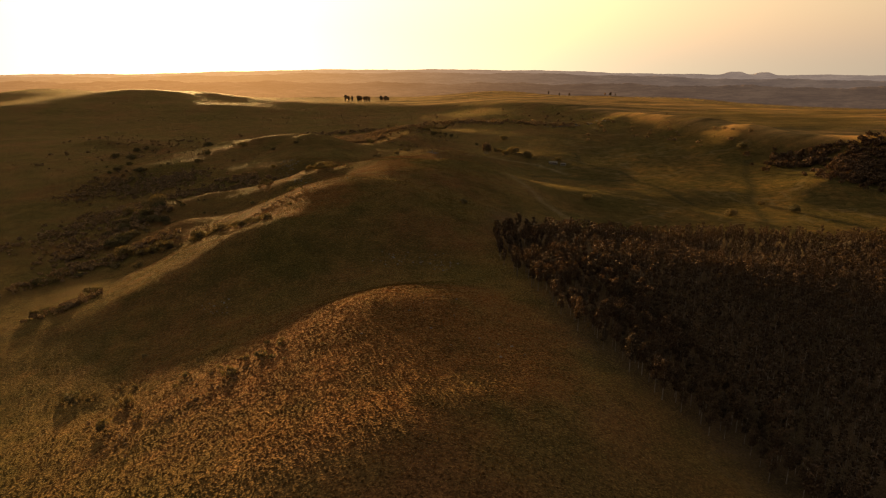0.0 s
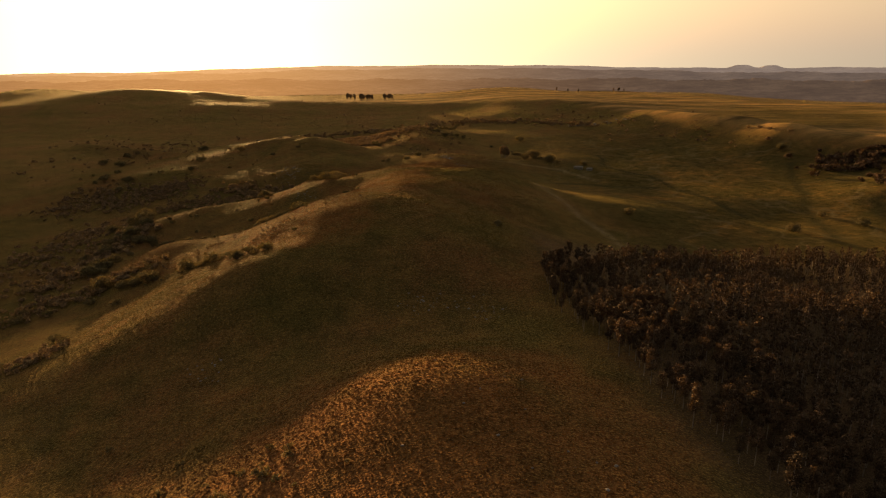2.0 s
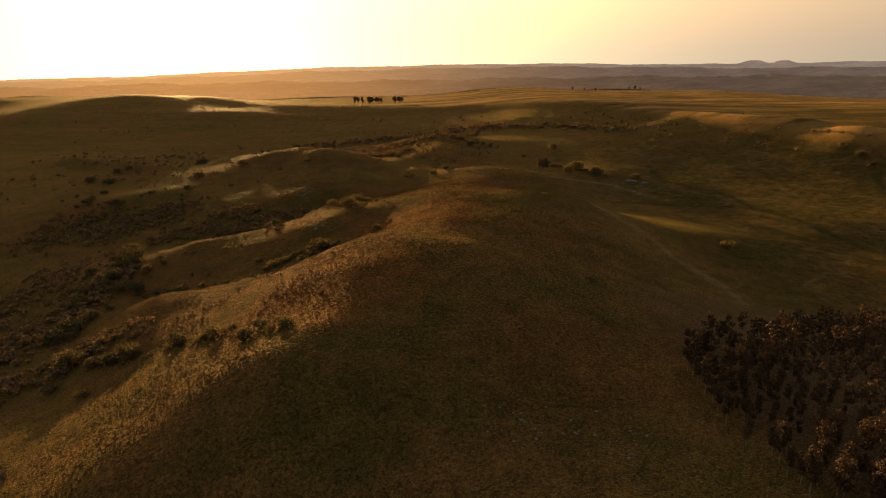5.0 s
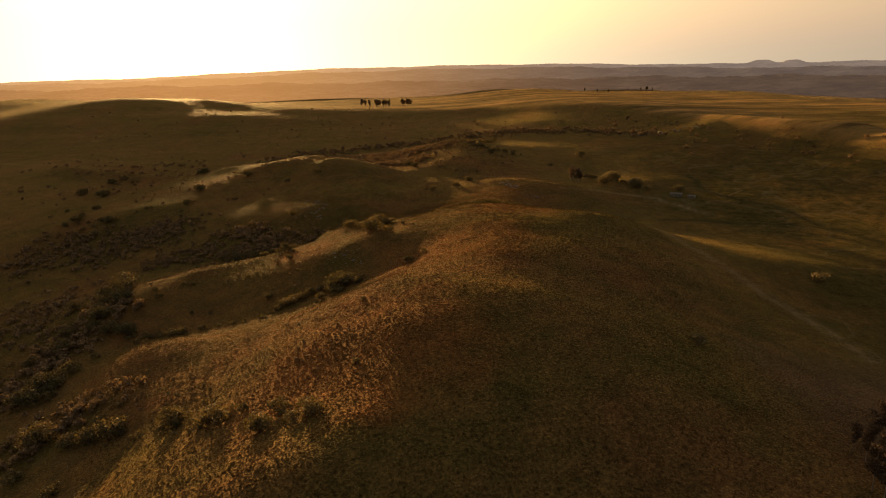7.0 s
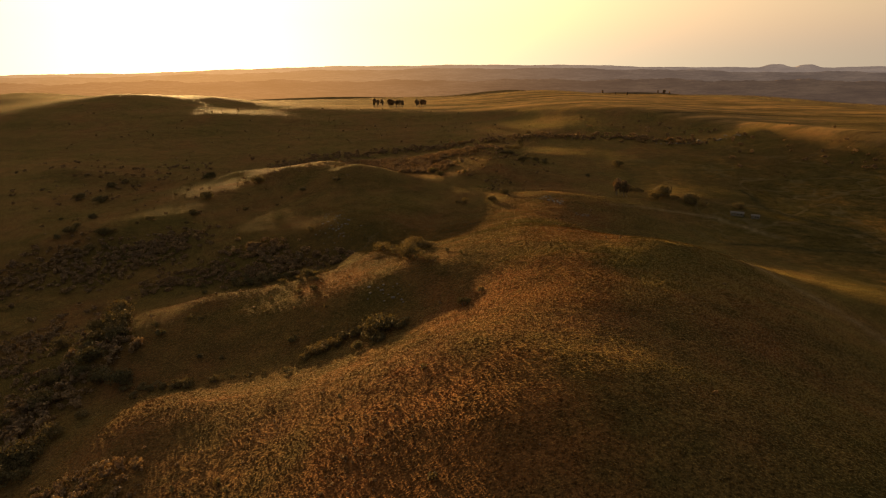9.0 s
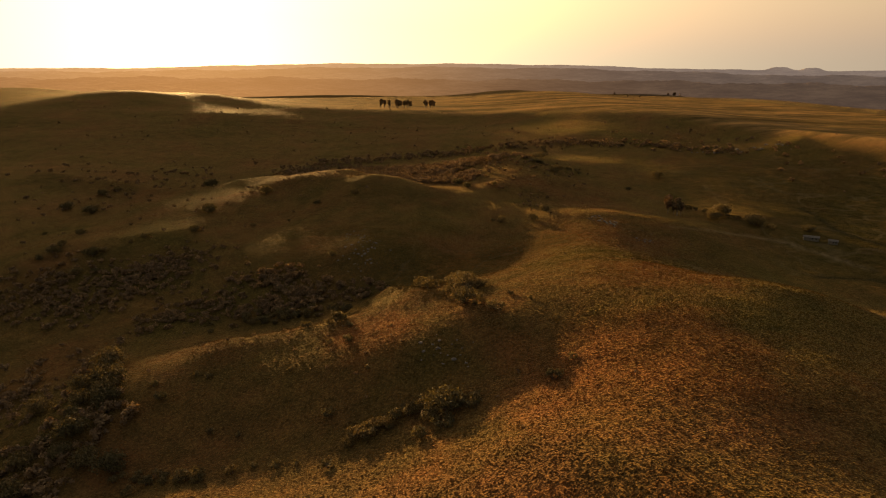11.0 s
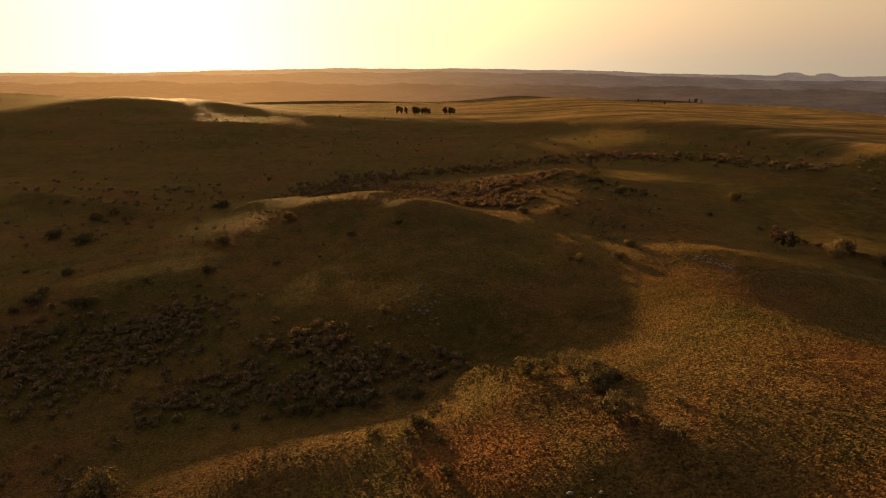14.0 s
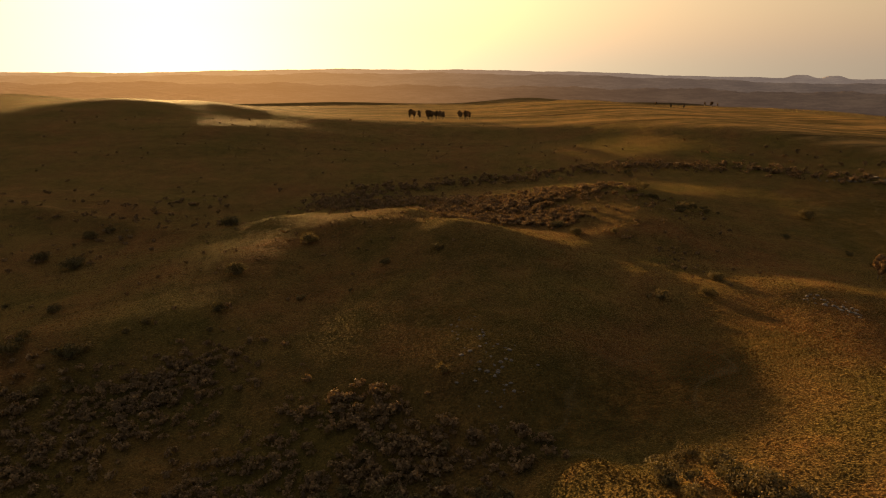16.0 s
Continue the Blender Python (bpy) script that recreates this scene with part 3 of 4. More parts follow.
def stuff_plants(name, kinds, places, sizes, mats, label, category, rng):
    """Plants past counting, joined into one object: wood and leaves as two materials."""
    verts, faces, mat_id, n = [], [], [], 0
    places = np.asarray(places)
    zs = land(places[:, 0], places[:, 1])
    for k, ((x, y), z, s) in enumerate(zip(places, zs, sizes)):
        a = rng.random() * 6.283
        rot = np.array([[math.cos(a), -math.sin(a), 0], [math.sin(a), math.cos(a), 0], [0, 0, 1]]) * s
        for i, (v, f) in enumerate(kinds[k % len(kinds)]):
            verts.append(v @ rot.T + [x, y, z - 0.05])
            faces.append(f + n)
            mat_id.append(np.full(len(f), i))
            n += len(v)
    me = mesh_from(name, np.concatenate(verts), np.concatenate(faces), mats[0])
    me.materials.append(mats[1])
    me.polygons.foreach_set("material_index", np.concatenate(mat_id).astype(np.int32))
    return tagged(new(name, me), label, category, kind="stuff")


def along(rng, points, half, count):
    """Random places along a polyline, within a half width, thicker in the middle."""
    pts = np.array(points, float)
    seg = np.hypot(*(pts[1:] - pts[:-1]).T)
    k = rng.choice(len(seg), count, p=seg / seg.sum())
    t = rng.random((count, 1))
    return pts[k] * (1 - t) + pts[k + 1] * t + rng.normal(0, half * 0.6, (count, 2))


# the gum plantation on the east flank
rng = np.random.default_rng(5)
grid = np.array([(x, y) for x in np.arange(28, 330, 5.2) for y in np.arange(95, 456, 5.2)])
grid = grid + rng.normal(0, 0.7, grid.shape)
west_edge = np.interp(grid[:, 1], [95, 141, 171, 215, 250, 337, 412], [106, 90, 71, 51, 45, 26, 35])
north_edge = np.interp(grid[:, 0], [22, 33, 56, 75, 100, 160, 210, 330], [375, 379, 395, 404, 423, 445, 452, 450])
grid = grid[(grid[:, 0] > west_edge + 3) & (grid[:, 1] < north_edge) & (rng.random(len(grid)) > 0.16)]
u, v = grid[:, 0] - 150, grid[:, 1] - 372
hollow = ((0.93 * u + 0.37 * v) / 130) ** 2 + ((0.93 * v - 0.37 * u) / 27) ** 2 < 1
grid = grid[~hollow | (rng.random(len(grid)) < 0.85)]
order = np.argsort(grid[:, 0] - np.interp(grid[:, 1], [95, 412], [95, 35]) + 0.12 * np.abs(grid[:, 1] - 260))
grid = grid[order]
u, v = grid[:, 0] - 150, grid[:, 1] - 372
hollow = ((0.93 * u + 0.37 * v) / 130) ** 2 + ((0.93 * v - 0.37 * u) / 27) ** 2 < 1
sizes = (0.60 + 0.50 * rng.random(len(grid))) * np.where(hollow, 0.78, 1.0)
protos = []
for seed in range(5):
    wood, leaves = gum_tree(seed, 13.0, 14, 80, 0.25)
    protos.append(plant_thing("gum_tree", wood, leaves, BARK, GUM_LEAF, "slim gum tree with pale trunk in a plantation", "tree", "gum trees of the plantation"))
scatter_plants(protos, grid[:300], sizes[:300], rng)
stuff_plants("gum_plantation", [gum_tree(50 + k, 13.0, 9, 22, 0.42) for k in range(5)], grid[300:], sizes[300:], (BARK, GUM_LEAF), "dense dark plantation of slim gum trees", "tree plantation", rng)

# bushes that stand out one by one: place and half width
SHRUBS = [(-114, 188, 3.2), (-103, 190, 1.9), (-55, 202, 1.0), (-76, 204, 3.4), (-42, 206, 1.0), (-116, 206, 3.8), (-61, 207, 1.5), (-66, 211, 2.3), (-73, 215, 1.8), (-60, 216, 1.9), (-98, 219, 1.7), (-147, 223, 3.4), (-121, 223, 1.8), (-127, 225, 1.8), (-98, 233, 1.8), (-131, 253, 2.0), (-213, 330, 2.8), (-229, 330, 3.5), (-228, 338, 2.9), (-207, 356, 3.6), (-219, 367, 3.7), (-120, 397, 3.1), (-114, 398, 4.9), (-130, 398, 4.8), (-277, 408, 4.3), (-127, 409, 4.2), (-209, 412, 4.0), (-270, 413, 4.3), (-150, 413, 4.5), (-142, 416, 2.5)]
SHRUBS += [(-256, 421, 3.5), (-104, 422, 2.0), (-273, 426, 3.5), (-233, 427, 4.2), (-172, 430, 5.3), (15, 432, 3.7), (-196, 438, 2.5), (-219, 441, 4.7), (-201, 441, 6.4), (-211, 441, 5.8), (-165, 447, 1.5), (-235, 448, 7.5), (-211, 451, 3.0), (-180, 452, 1.3), (-169, 452, 1.7), (-185, 456, 1.6), (-207, 458, 1.7), (-108, 476, 1.3), (-136, 479, 1.1), (-265, 485, 6.9), (-255, 487, 3.3), (-260, 493, 4.7), (-267, 496, 7.1), (-262, 501, 8.3), (-260, 513, 6.1), (-256, 528, 3.1), (-291, 529, 5.3), (-169, 536, 2.3), (-138, 539, 4.1), (-238, 539, 2.8)]
SHRUBS += [(255, 541, 6.3), (-131, 542, 3.9), (-283, 542, 6.0), (-181, 543, 1.7), (-216, 543, 3.1), (-222, 544, 3.1), (-234, 544, 3.1), (-204, 544, 2.7), (-189, 544, 2.4), (-197, 546, 1.8), (-164, 547, 2.6), (-158, 549, 4.0), (-136, 550, 4.5), (-93, 550, 3.1), (-122, 551, 4.1), (-151, 552, 3.5), (-130, 553, 6.9), (129, 553, 4.4), (-252, 554, 5.9), (-147, 555, 3.5), (-137, 556, 3.5), (319, 557, 6.8), (-262, 557, 6.0), (-288, 559, 4.9), (-85, 560, 2.1), (-139, 562, 2.1), (-275, 563, 5.5), (-174, 567, 2.6), (-209, 567, 1.9), (-286, 570, 4.2)]
SHRUBS += [(-221, 570, 2.3), (-276, 573, 6.3), (-282, 584, 4.7), (-161, 586, 1.6), (-271, 590, 6.5), (-85, 591, 1.6), (-249, 592, 3.2), (306, 593, 4.7), (-284, 594, 5.3), (-302, 594, 5.6), (-274, 597, 7.2), (-255, 600, 2.8), (-196, 601, 1.5), (-234, 606, 2.5), (-108, 607, 4.2), (-240, 608, 2.1), (-291, 609, 6.1), (-279, 609, 8.3), (-93, 613, 1.7), (-117, 615, 1.9), (-173, 615, 3.3), (-182, 618, 2.2), (-121, 621, 5.7), (-100, 625, 2.2), (-290, 630, 9.0), (-175, 633, 2.3), (-129, 640, 3.6), (-119, 642, 3.5), (-183, 643, 4.4), (-199, 647, 2.8)]
SHRUBS += [(-120, 648, 6.3), (-126, 650, 3.2), (-111, 653, 3.5), (-138, 656, 3.7), (-120, 657, 7.1), (-124, 666, 5.2), (-133, 669, 3.9), (-141, 671, 5.8), (-123, 676, 5.2), (-261, 683, 2.4), (-226, 687, 3.0), (-185, 687, 3.4), (-233, 689, 4.3), (-207, 689, 3.8), (-127, 690, 3.8), (-220, 690, 3.9), (-192, 691, 3.5), (-240, 691, 3.1), (-214, 692, 3.0), (-265, 693, 2.2), (-222, 696, 4.2), (-227, 699, 3.5), (-246, 699, 3.1), (-239, 701, 3.5), (-252, 707, 1.4), (-204, 716, 3.2), (-231, 725, 3.3), (-204, 756, 3.3), (-381, 765, 5.1), (-371, 769, 3.1)]
SHRUBS += [(-417, 782, 3.9), (-387, 791, 3.8), (-381, 791, 6.0), (-410, 791, 5.5), (-377, 796, 3.3), (-412, 799, 4.4), (-413, 807, 3.6), (-364, 812, 2.7), (-324, 816, 2.6), (-358, 822, 4.1), (152, 827, 5.1), (112, 831, 8.8), (-61, 834, 5.1), (-85, 838, 4.1), (-326, 838, 4.8), (-91, 840, 2.0), (84, 844, 5.9), (-421, 845, 5.4), (399, 845, 7.4), (95, 855, 9.0), (-48, 856, 5.1), (-286, 859, 3.2), (-258, 865, 2.1), (-466, 870, 2.6), (77, 889, 3.5), (-334, 892, 7.0), (-207, 894, 4.4), (-240, 894, 3.7), (78, 932, 2.8), (-467, 943, 7.7)]
SHRUBS += [(-298, 945, 6.8), (-81, 946, 4.3), (-467, 952, 4.9), (-107, 956, 5.2), (-499, 961, 8.2), (51, 966, 3.9), (-115, 985, 6.4), (-13, 1004, 6.9), (-490, 1013, 6.5), (99, 1023, 6.6), (-480, 1025, 4.4), (-385, 1040, 7.9)]

rng = np.random.default_rng(8)
KINDS = (
    (0.0, 2.4, 1.6, 2.0, 9, 20, 0.22, "small olive bush among dry grass tussocks", "small bushes on the slopes"),
    (2.4, 4.6, 3.2, 3.6, 16, 30, 0.28, "olive green bush growing in a grassy gully", "bushes in the gullies"),
    (4.6, 99.0, 5.4, 5.6, 34, 40, 0.32, "large rounded olive bush at the foot of a slope", "large bushes of the hollows"),
)


def shrub_kinds(low, high, radius, tall, clumps, cards, leaf, label, group):
    """The bushes of one size class: five shapes, each copied to its places."""
    some = [p for p in SHRUBS if low <= p[2] < high]
    protos = [plant_thing("bush", *shrub(int(20 + 10 * radius) + k, radius, tall, clumps, cards, leaf), DARK_BARK, SHRUB_LEAF, label, "bush", group, "stem") for k in range(5)]
    scatter_plants(protos, [p[:2] for p in some], [p[2] / radius * (0.85 + 0.3 * rng.random()) for p in some], rng)


for kind in KINDS:
    shrub_kinds(*kind)

# undergrowth between them: line, half width, count, size
places, sizes = [], []


def gully_bushes(line, half, count, size):
    """Bushes along a gully: its line, half width, their number and size."""
    places.append(along(rng, line, half, count))
    sizes.append(size * (0.55 + 0.8 * rng.random(count) ** 1.5))


gully_bushes(((-62, 214), (-97, 212), (-122, 215), (-165, 228)), 6, 26, 0.5)
gully_bushes(((-118, 402), (-141, 412), (-173, 430), (-202, 442), (-240, 446)), 6, 60, 0.8)
gully_bushes(((-124, 562), (-140, 555), (-164, 550)), 5, 30, 0.8)
gully_bushes(((-205, 545), (-235, 545), (-262, 560)), 4, 22, 0.8)
gully_bushes(((-140, 690), (-122, 680), (-118, 640), (-107, 612)), 5, 30, 0.9)
gully_bushes(((-143, 556), (-129, 555), (-119, 553)), 4, 16, 0.9)
gully_bushes(((-186, 640), (-178, 660), (-184, 690)), 4, 16, 0.8)
gully_bushes(((-185, 690), (-215, 692), (-245, 695)), 5, 26, 0.9)
gully_bushes(((4, 1268), (8, 1244), (7, 1208), (-33, 1044), (-13, 1031), (8, 1022), (30, 1018)), 5, 46, 1.3)
gully_bushes(((75, 905), (90, 862), (104, 842), (122, 828)), 4, 18, 1.2)
places, sizes = np.concatenate(places), np.concatenate(sizes)
stuff_plants("undergrowth", [shrub(20 + k, 2.7, 3.4, 12, 20, 0.28) for k in range(5)], places, sizes, (DARK_BARK, SHRUB_LEAF), "olive brown undergrowth crowding the grassy gullies", "undergrowth", rng)

places, sizes = [], []


def thicket_scrub(line, half, count, size):
    """Scrub along a line: half width, number and size."""
    places.append(along(rng, line, half, count))
    sizes.append(size * (0.5 + 0.8 * rng.random(count) ** 1.5))


thicket_scrub(((-228, 324), (-216, 340), (-205, 356)), 9, 60, 0.9)
thicket_scrub(((-285, 400), (-270, 436), (-240, 450), (-214, 471)), 14, 190, 1.0)
thicket_scrub(((-290, 460), (-284, 517), (-285, 549), (-276, 573), (-273, 595)), 18, 280, 1.1)
thicket_scrub(((-345, 500), (-330, 560), (-326, 600), (-330, 648)), 26, 240, 1.0)
thicket_scrub(((-365, 720), (-353, 745), (-339, 758), (-321, 778), (-303, 785)), 26, 420, 0.95)
thicket_scrub(((-420, 700), (-400, 740), (-390, 770)), 30, 200, 0.95)
thicket_scrub(((-256, 746), (-242, 747), (-225, 730), (-206, 714)), 14, 150, 1.0)
thicket_scrub(((-285, 712), (-245, 708), (-205, 704), (-170, 712)), 12, 170, 0.95)
thicket_scrub(((-300, 690), (-285, 714), (-266, 724), (-254, 735)), 16, 130, 0.8)
thicket_scrub(((-330, 1150), (-210, 1130), (-130, 1090), (-60, 1070)), 36, 800, 1.2)
thicket_scrub(((-215, 1015), (-170, 1035), (-130, 1020), (-100, 1000)), 17, 620, 1.1)
thicket_scrub(((-270, 1060), (-190, 1070), (-120, 1060)), 26, 620, 1.15)
thicket_scrub(((-60, 1060), (-15, 990)), 40, 50, 0.8)
thicket_scrub(((-300, 1210), (-120, 1240), (20, 1262), (140, 1215), (230, 1140)), 22, 420, 1.4)
thicket_scrub(((-430, 855), (-330, 890), (-300, 960), (-230, 945)), 60, 60, 0.6)
thicket_scrub(((-600, 900), (-500, 1000), (-420, 1100), (-600, 1150)), 90, 170, 1.0)
thicket_scrub(((-330, 960), (-260, 960), (-210, 950)), 14, 60, 0.45)
thicket_scrub(((-40, 870), (-70, 940), (-20, 1000)), 30, 60, 0.7)
thicket_scrub(((170, 1300), (330, 1000), (430, 880)), 60, 90, 1.2)
thicket_scrub(((-700, 1350), (-300, 1400), (100, 1380)), 90, 110, 0.8)
thicket_scrub(((-900, 1500), (-600, 1600), (-200, 1560)), 110, 60, 0.8)
thicket_scrub(((-120, 470), (-60, 560), (-40, 680)), 60, 40, 0.3)
thicket_scrub(((-150, 470), (-180, 465), (-215, 470)), 16, 60, 0.36)
thicket_scrub(((-110, 455), (-125, 440), (-130, 425)), 12, 80, 0.3)
thicket_scrub(((-150, 610), (-200, 625), (-250, 640)), 20, 70, 0.35)
thicket_scrub(((-30, 640), (-20, 740), (10, 800)), 40, 60, 0.3)
thicket_scrub(((-60, 205), (-80, 195), (-110, 175)), 14, 70, 0.32)
places, sizes = np.concatenate(places), np.concatenate(sizes)
stuff_plants("scrub", [shrub(40 + k, 2.6, 3.1, 9, 11, 0.5) for k in range(6)], places, sizes, (DARK_BARK, SCRUB_LEAF), "brownish scrub filling the valleys and far slopes", "scrub", rng)


rng = np.random.default_rng(17)
places = along(rng, ((415, 785), (470, 700), (430, 640), (520, 740)), 30, 420)
stuff_plants("thicket", [shrub(60 + k, 2.8, 3.8, 12, 14, 0.5) for k in range(5)], places, 1.0 + 1.1 * rng.random(420), (DARK_BARK, GUM_LEAF), "dark dense thicket on the east valley side", "thicket", rng)


# ---- rocks ----
def rock_mesh(seed):
    """A weathered boulder: an uneven low lump."""
    rng = np.random.default_rng(seed)
    bm = bmesh.new()
    bmesh.ops.create_icosphere(bm, subdivisions=2, radius=1.0)
    stretch = Vector((1.0 + 0.5 * rng.random(), 0.8 + 0.3 * rng.random(), 0.5 + 0.2 * rng.random()))
    for v in bm.verts:
        d = 1 + 0.28 * noise.noise(v.co * 1.3 + Vector((seed * 7.1, 0, 0))) + 0.12 * noise.noise(v.co * 3.7)
        v.co = Vector((round(v.co.x * 3.5) / 3.5 * 0.35 + v.co.x * 0.65, v.co.y, v.co.z)) * d * stretch
    me = bpy.data.meshes.new("rock")
    bm.to_mesh(me)
    bm.free()
    me.materials.append(ROCK)
    return me


ROCK_MESHES = [rock_mesh(k) for k in range(7)]


def rocks(points, half, count, size, seed, label, group):
    rng = np.random.default_rng(seed)
    for x, y in along(rng, points, half, count):
        s = size * (0.45 + 1.1 * rng.random() ** 2)
        ob = new("rock", ROCK_MESHES[rng.integers(7)])
        ob.matrix_basis = Matrix.Translation((x, y, float(land(x, y)) + 0.10 * s)) @ Matrix.Rotation(rng.random() * 6.283, 4, "Z") @ Matrix.Diagonal((s, s, s, 1))
        tagged(ob, label, "rock", group)


rocks(((-40, 335), (-28, 340), (-5, 336), (8, 328)), 9, 70, 0.42, 1, "pale grey boulder lying in short shaded grass", "boulders on the saddle")
rocks(((-194, 800), (-186, 760), (-176, 732)), 12, 85, 0.6, 2, "pale lichened boulder on a shaded hillside", "boulders below the far hill")
rocks(((-19, 818), (-7, 790)), 5, 40, 0.7, 3, "flat pale rock outcropping in rusty grass", "outcrop on the east hill")
rocks(((-2, 757), (8, 758)), 4, 16, 0.6, 4, "flat pale rock outcropping in rusty grass", "outcrop on the east hill")
rocks(((186, 1155), (215, 1140), (264, 1146), (292, 1142)), 9, 40, 1.5, 5, "broad pale rock slab along a dark slope", "slabs on the far slope")
rocks(((-12, 232), (15, 205), (25, 190)), 22, 16, 0.35, 6, "small white stone among rusty tussocks", "stones on the near hill")
rocks(((-133, 590), (-124, 575)), 8, 22, 0.6, 7, "grey boulder in a shaded grassy hollow", "boulders in the hollow")
rocks(((-112, 289), (-112, 300), (-128, 315)), 6, 20, 0.4, 8, "grey boulder in a shaded grassy hollow", "boulders in the hollow")


# ---- groves ----
def grove(name, points, half, count, tall, label, group, seed, thick=1.5):
    rng = np.random.default_rng(seed)
    protos = [plant_thing(name, *gum_tree(300 + seed * 10 + k, tall, 16, 46, 0.75, thick), BARK, SCRUB_LEAF, label, "tree", group) for k in range(min(3, count))]
    scatter_plants(protos, along(rng, points, half, count), 0.8 + 0.4 * rng.random(count), rng)


grove("gum_tree", ((-262, 1732), (-196, 1740)), 5, 24, 15.5, "tall broad gum tree in a group on the plain", "gum trees on the plain", 1, 1.9)
grove("gum_tree", ((-172, 1742), (-150, 1744)), 4, 9, 15.0, "tall broad gum tree in a group on the plain", "gum trees on the plain", 2, 1.9)
grove("gum_tree", ((640, 2560), (690, 2570)), 8, 4, 13.0, "lone tree on the far straw plain", "trees of the far plain", 4, 2.4)
grove("gum_tree", ((330, 2150), (560, 2250)), 25, 3, 10.0, "lone tree on the far straw plain", "trees of the far plain", 5, 2.4)

grove("gum_tree", ((56, 874), (64, 858), (72, 852)), 3, 6, 13.0, "feathery reddish gum tree beside a farmyard", "gum trees by the farm", 6, 1.6)


# ---- the farmyard ----
def box(name, size, at, mat, parent, label="", bevel=0.02):
    bm = bmesh.new()
    bmesh.ops.create_cube(bm, size=1.0)
    bmesh.ops.scale(bm, vec=size, verts=bm.verts)
    bmesh.ops.bevel(bm, geom=bm.edges[:], offset=bevel, segments=1, affect="EDGES")
    me = bpy.data.meshes.new(name)
    bm.to_mesh(me)
    bm.free()
    me.materials.append(mat)
    ob = part(name, me, parent, label)
    ob.location = at
    return ob


def roof_sheet(parent, length, width, low, high, name="roof"):
    """A pitched roof of two thin corrugated sheets."""
    rows = []
    n = 60
    x = np.linspace(-length / 2, length / 2, n)
    wave = 0.03 * np.cos(np.arange(n) * math.pi)
    for y, z in ((-width / 2, low), (0, high), (width / 2, low)):
        rows.append(np.stack([x, np.full(n, y), z + wave], -1))
    top = np.concatenate(rows)
    verts = np.concatenate([top, top - [0, 0, 0.06]])
    idx = np.arange(3 * n).reshape(3, n)
    quads = np.stack([idx[:-1, :-1], idx[:-1, 1:], idx[1:, 1:], idx[1:, :-1]], -1).reshape(-1, 4)
    return part(name, mesh_from(name, verts, np.concatenate([quads, quads[:, ::-1] + 3 * n]), ROOF), parent, "pale weathered metal roof sheets")


def farm_shed(x, y, turn, length, width, wall, label):
    root = new("farm_shed")
    box("wall", (length, 0.25, wall + 0.6), (0, -width / 2, wall / 2 - 0.3), PLASTER, root)
    box("wall", (length, 0.25, wall + 0.6), (0, width / 2, wall / 2 - 0.3), PLASTER, root)
    box("end_wall", (0.25, width - 0.26, wall + 0.6), (-length / 2 + 0.125, 0, wall / 2 - 0.3), PLASTER, root)
    box("end_wall", (0.25, width - 0.26, wall + 0.6), (length / 2 - 0.125, 0, wall / 2 - 0.3), PLASTER, root)
    roof_sheet(root, length + 0.8, width + 1.0, wall + 0.08, wall + 1.25)
    box("door", (1.0, 0.06, 2.05), (-length * 0.2, -width / 2 - 0.16, 1.02), TIMBER, root, "grey plank door")
    for k in (0.05, 0.3):
        w = box("window", (0.9, 0.06, 0.9), (length * k, -width / 2 - 0.16, 1.5), GLASS_DARK, root)
        box("sill", (1.1, 0.14, 0.08), (0, -0.05, -0.5), PLASTER, w)
    root.matrix_basis = Matrix.Translation((x, y, float(land(x, y)))) @ Matrix.Rotation(radians(turn), 4, "Z")
    return tagged(root, label, "shed")


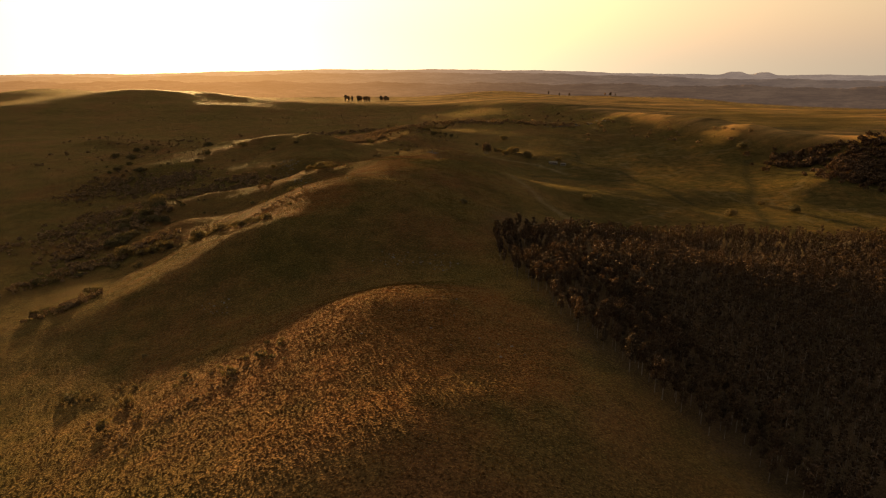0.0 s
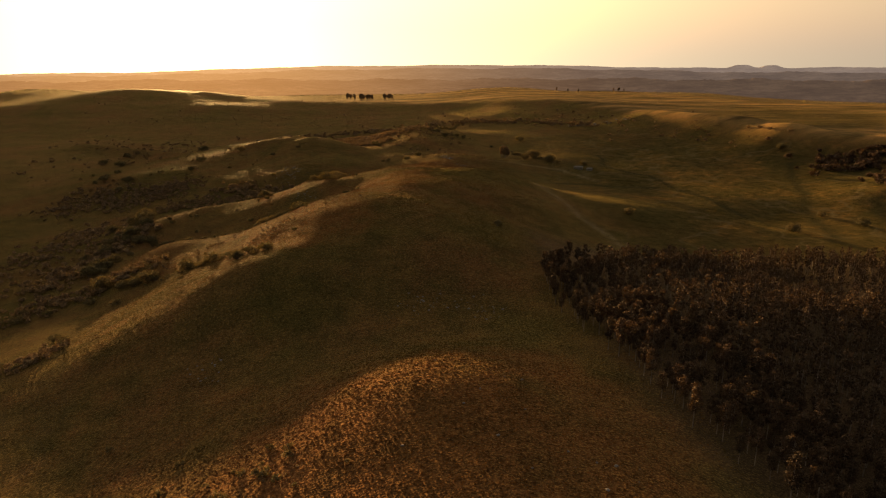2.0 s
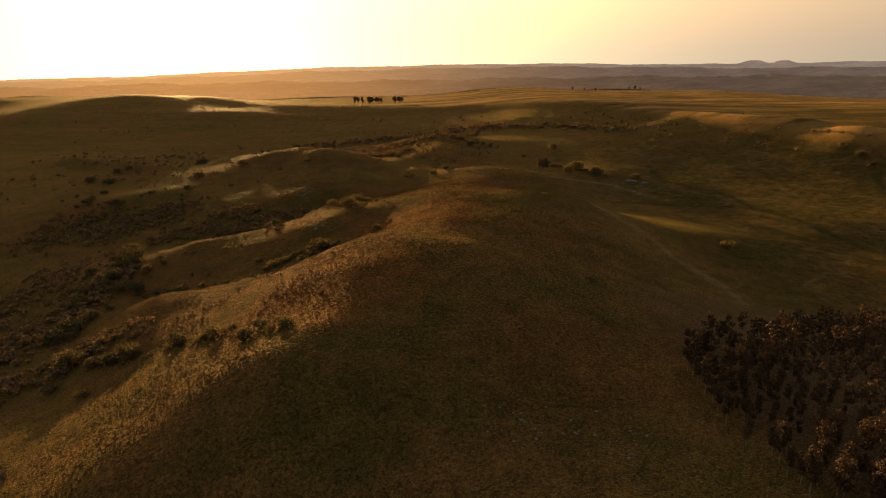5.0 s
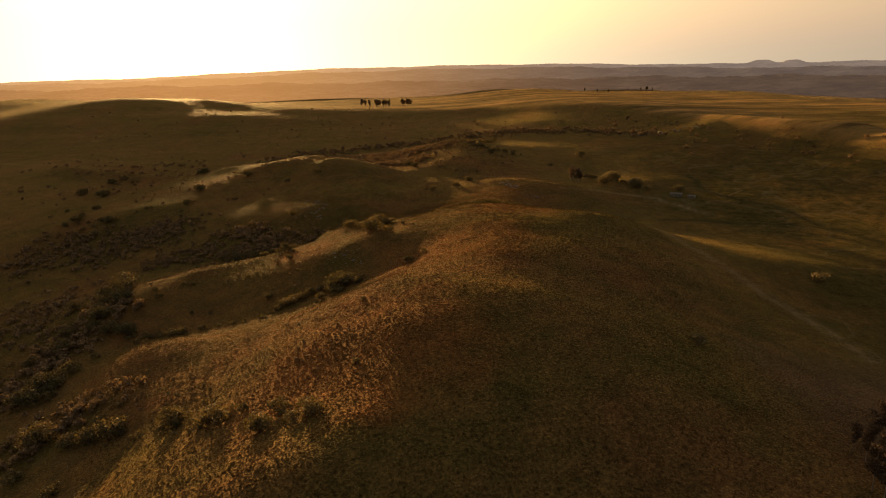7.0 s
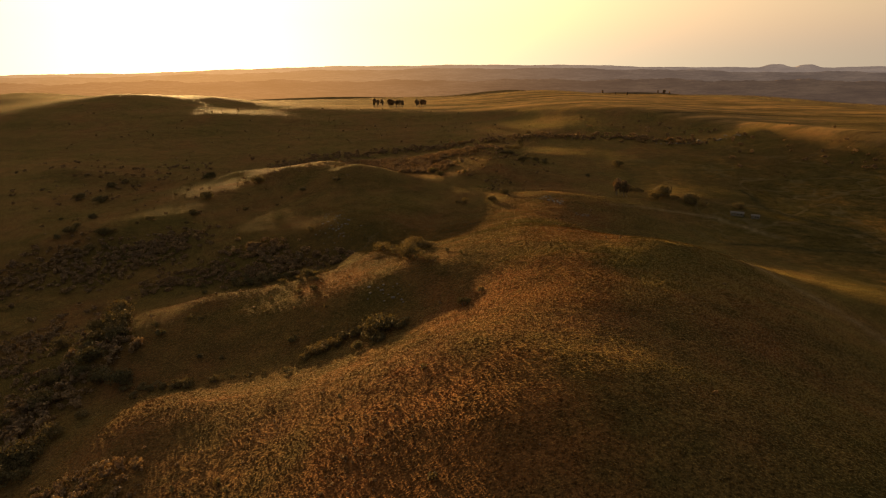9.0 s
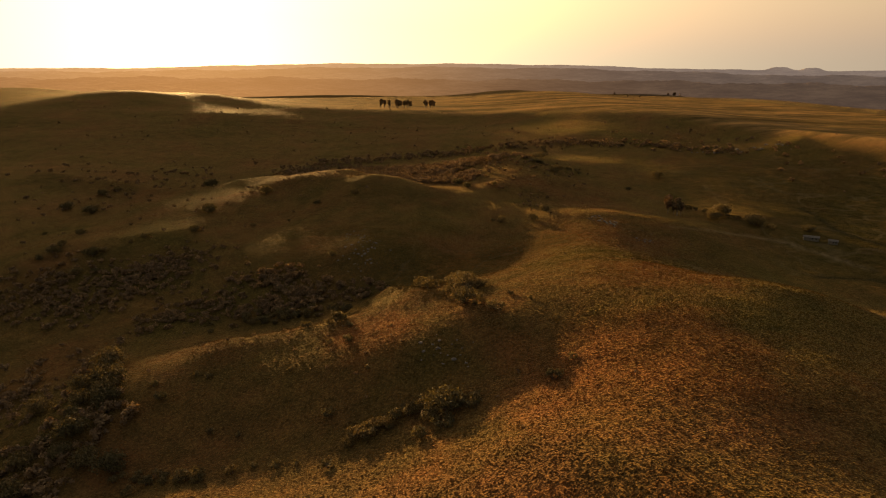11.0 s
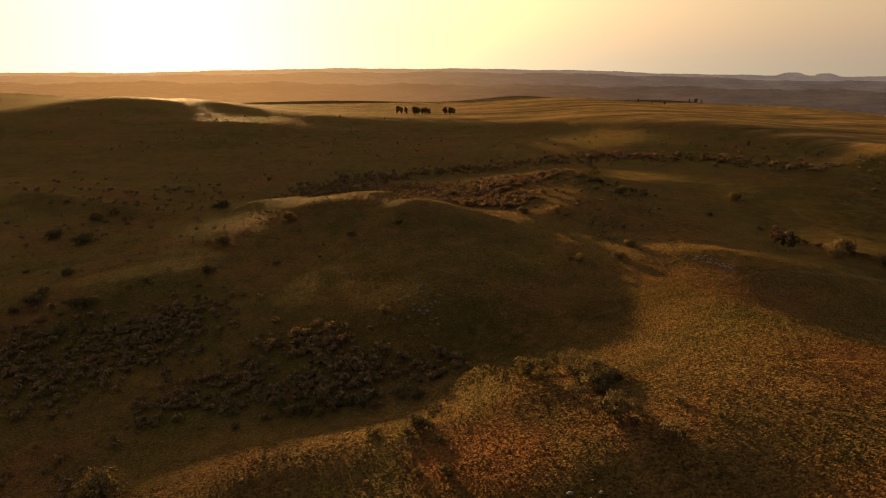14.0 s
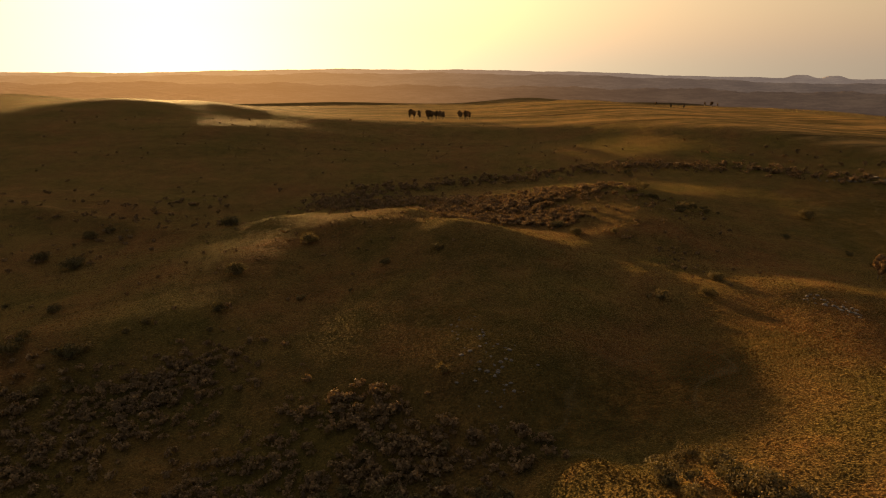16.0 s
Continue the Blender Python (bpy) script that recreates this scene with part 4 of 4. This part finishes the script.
farm_shed(142, 806, -24, 10, 4.5, 2.2, "low plastered farm shed with a pale metal roof")
farm_shed(153, 797, -30, 6, 4, 2.0, "small plastered outhouse with a pale metal roof")
farm_shed(99, 866, -12, 5.2, 3.4, 1.9, "old plastered cottage half hidden by bushes")


# ---- tussocks ----
def tussocks(name, count, area, keep, seed, wide=0.29, tall=0.20):
    """Grass hummocks: low uneven five-sided mounds with a ragged foot."""
    rng = np.random.default_rng(seed)
    x = rng.uniform(area[0], area[2], count)
    y = rng.uniform(area[1], area[3], count)
    k = keep(x, y) > rng.random(count)
    x, y = x[k], y[k]
    z = land(x, y)
    n, sides = len(x), 5
    s = 0.6 + 0.8 * rng.random((n, 1)) ** 1.6
    ang = rng.random((n, 1)) * 6.283 + np.arange(sides) * (2 * np.pi / sides)
    reach = wide * s * (0.75 + 0.5 * rng.random((n, sides)))
    low = np.stack([x[:, None] + np.cos(ang) * reach, y[:, None] + np.sin(ang) * reach, np.repeat(z[:, None] - 0.12, sides, 1)], -1)
    top = np.stack([x + rng.normal(0, 0.1, n), y + rng.normal(0, 0.1, n), z + tall * s[:, 0] * (0.8 + 0.4 * rng.random(n))], -1)[:, None]
    verts = np.concatenate([low, top], 1)
    i = np.arange(sides)
    tri = np.stack([i, (i + 1) % sides, np.full(sides, sides)], -1)
    faces = (tri[None] + (np.arange(n) * (sides + 1))[:, None, None]).reshape(-1, 3)
    me = mesh_from(name, verts.reshape(-1, 3), faces, TUFT)
    return tagged(new(name, me), "rusty dry grass tussocks covering the hillsides", "grass", kind="stuff")


tussocks("tussock_grass", 420000, (-285, 90, 60, 830), lambda x, y: step((land(x, y) - 14) / 5) * (0.12 + 0.88 * step((25 - x + 0.02 * y) / 14)) * step((820 - y) / 14) * step((x + 265) / 12), 3, 0.34, 0.25)
tussocks("tall_tussock_grass", 170000, (-500, 120, 90, 1130), lambda x, y: step((20 - x) / 18) * step((1085 - y) / 14) * np.maximum(step((-262 - x) / 12), step((y - 815) / 14)) * (0.35 + 0.65 * step((land(x, y) - 8) / 8)), 5, 0.52, 0.32)
